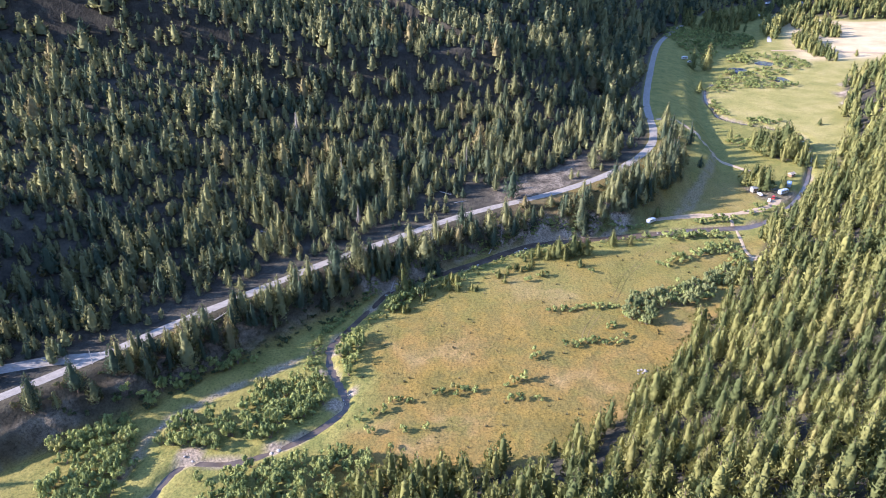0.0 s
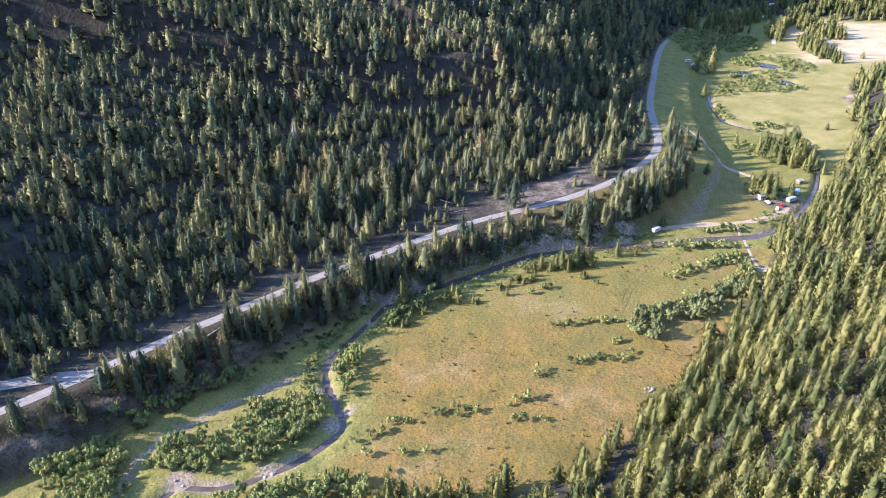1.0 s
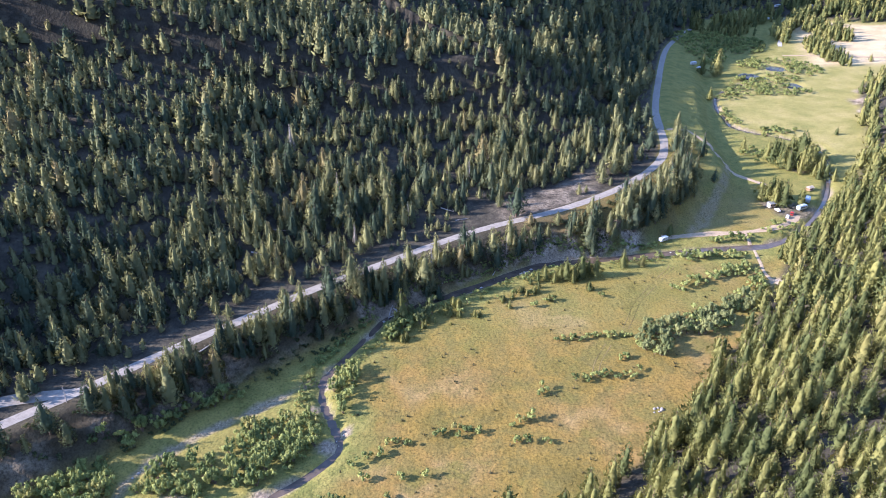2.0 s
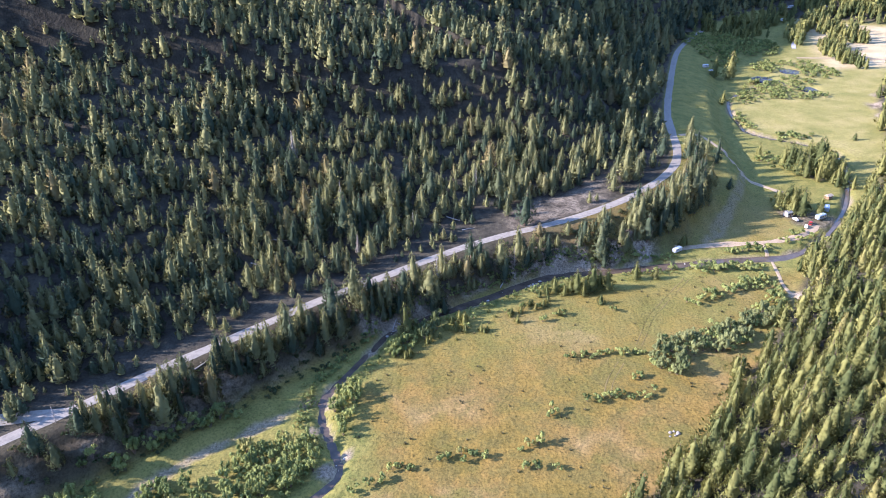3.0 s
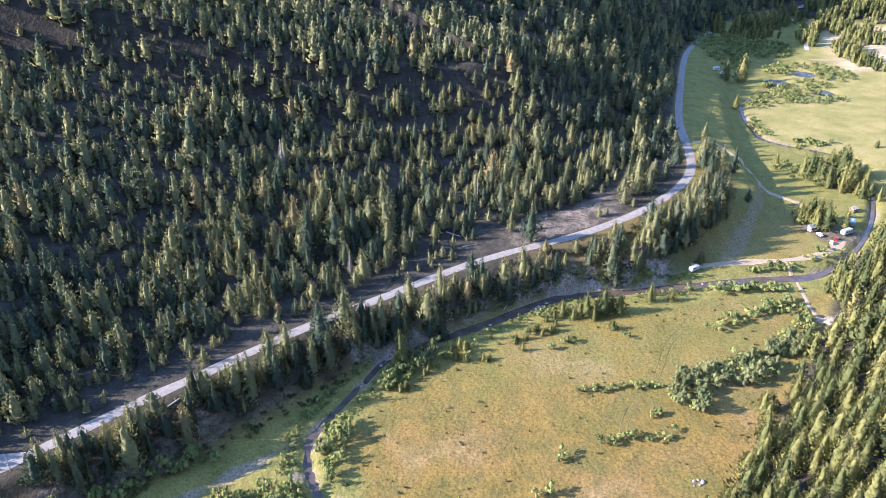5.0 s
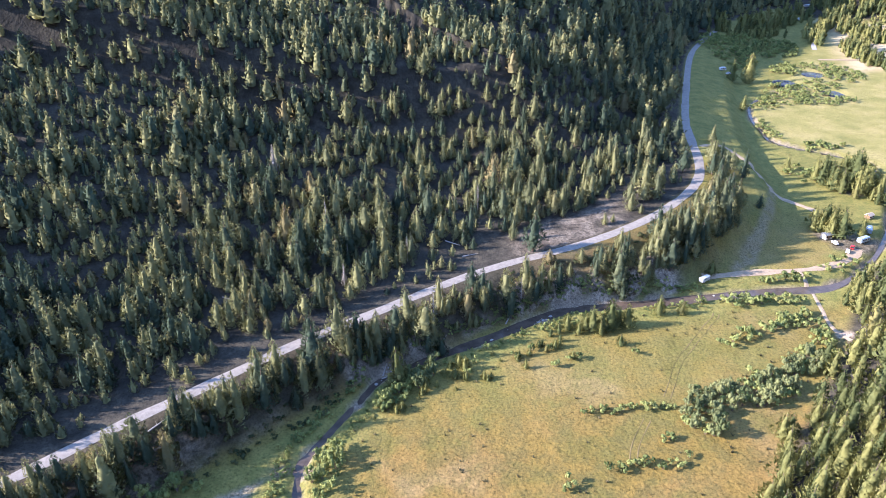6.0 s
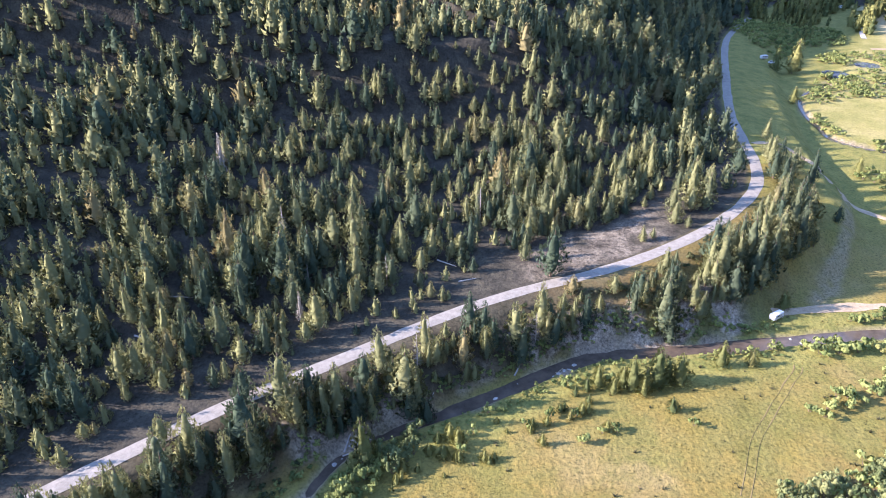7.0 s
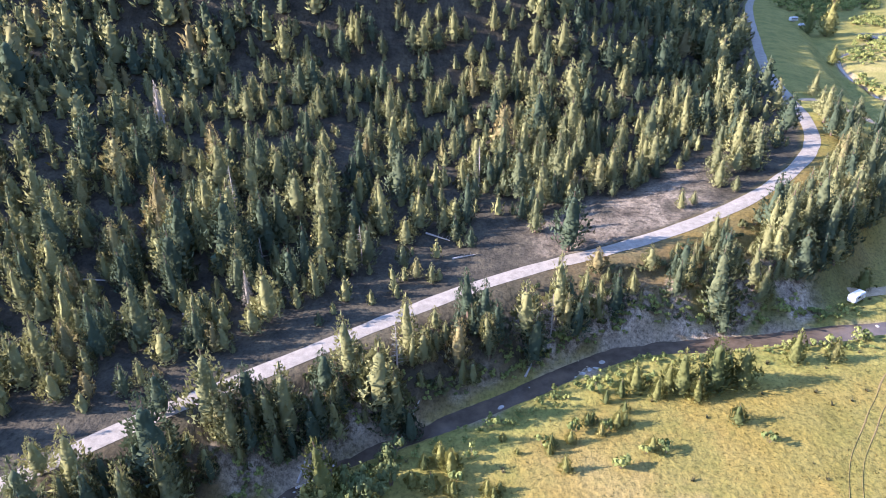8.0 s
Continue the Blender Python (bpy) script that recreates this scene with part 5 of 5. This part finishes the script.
def cabin(x, y, turn, size, wall_mat, roof_mat, label, name="cabin"):
    lx, ly, lz = size
    root = new(name)
    boxed("wall", (lx, ly, lz), (0, 0, lz / 2), wall_mat, root)
    bm = bmesh.new()
    rise_z, over = ly * 0.32, 0.18
    pts = [bm.verts.new(p) for p in ((-lx / 2 - over, -ly / 2 - over, lz), (lx / 2 + over, -ly / 2 - over, lz), (lx / 2 + over, 0, lz + rise_z), (-lx / 2 - over, 0, lz + rise_z),
                                     (-lx / 2 - over, ly / 2 + over, lz), (lx / 2 + over, ly / 2 + over, lz))]
    faces = [bm.faces.new((pts[0], pts[1], pts[2], pts[3])), bm.faces.new((pts[3], pts[2], pts[5], pts[4])), bm.faces.new((pts[0], pts[3], pts[4])), bm.faces.new((pts[1], pts[5], pts[2]))]
    bmesh.ops.solidify(bm, geom=faces, thickness=0.08)
    part("roof", bm, roof_mat, root)
    boxed("door", (min(0.5, lx * 0.25), 0.05, min(1.0, lz * 0.8)), (0, -ly / 2 - 0.01, min(0.5, lz * 0.4)), M_BROWN, root)
    for k in (-1, 1):
        w = boxed("window", (0.45, 0.05, 0.4), (k * lx * 0.3, -ly / 2 - 0.01, lz * 0.6), M_GLASS, root)
        boxed("sill", (0.55, 0.1, 0.05), (k * lx * 0.3, -ly / 2 - 0.04, lz * 0.6 - 0.24), M_TIMBER, w)
    return stand(root, x, y, turn, label, "cabin")


camper(49.8, 155.5, 35, 0.85)
trailer(101.0, 304.5, 10, 2.4, M_WHITE, "white trailer parked in the shaded field", 1.05)
car(103.0, 302.6, -20, M_WHITE, "white car parked beside a white trailer", 1.0)
trailer(88.2, 169.8, 28, 2.9, M_BLUE, "pale blue trailer under trees by the cabins", 1.0)
trailer(91.6, 174.2, 62, 2.7, M_BLUE, "pale blue trailer under trees by the cabins", 1.0)
car(84.8, 167.3, 60, M_RED, "red pickup truck parked on bare ground", 0.85, True)
car(83.0, 165.6, 60, M_WHITE, "white car parked by the dirt track", 0.8)
car(82.2, 169.6, 100, M_WHITE, "white car parked beside the cabin", 0.8)
cabin(81.6, 172.4, 20, (1.8, 1.4, 1.1), M_TIMBER, M_ROOF, "small cream shed among firs", "shed")
cabin(95.6, 181.8, 30, (1.6, 1.2, 0.8), M_BROWN, M_TIMBER, "small brown hut in a grassy clearing", "hut")
cabin(207, 434, 15, (4, 2.8, 1.6), M_WHITE, M_ROOF, "distant white house beside the far lane")
cabin(200.5, 430.5, 15, (2.2, 1.8, 1.4), M_WHITE, M_BLUE, "distant white outbuilding beside the far lane")
for tx, ty, tl in ((144.5, 397.1, 3), (174, 407, 3), (188, 433, 4)):
    trailer(tx, ty, 20, tl, M_WHITE, "distant white trailer below dark woods", 1.0)
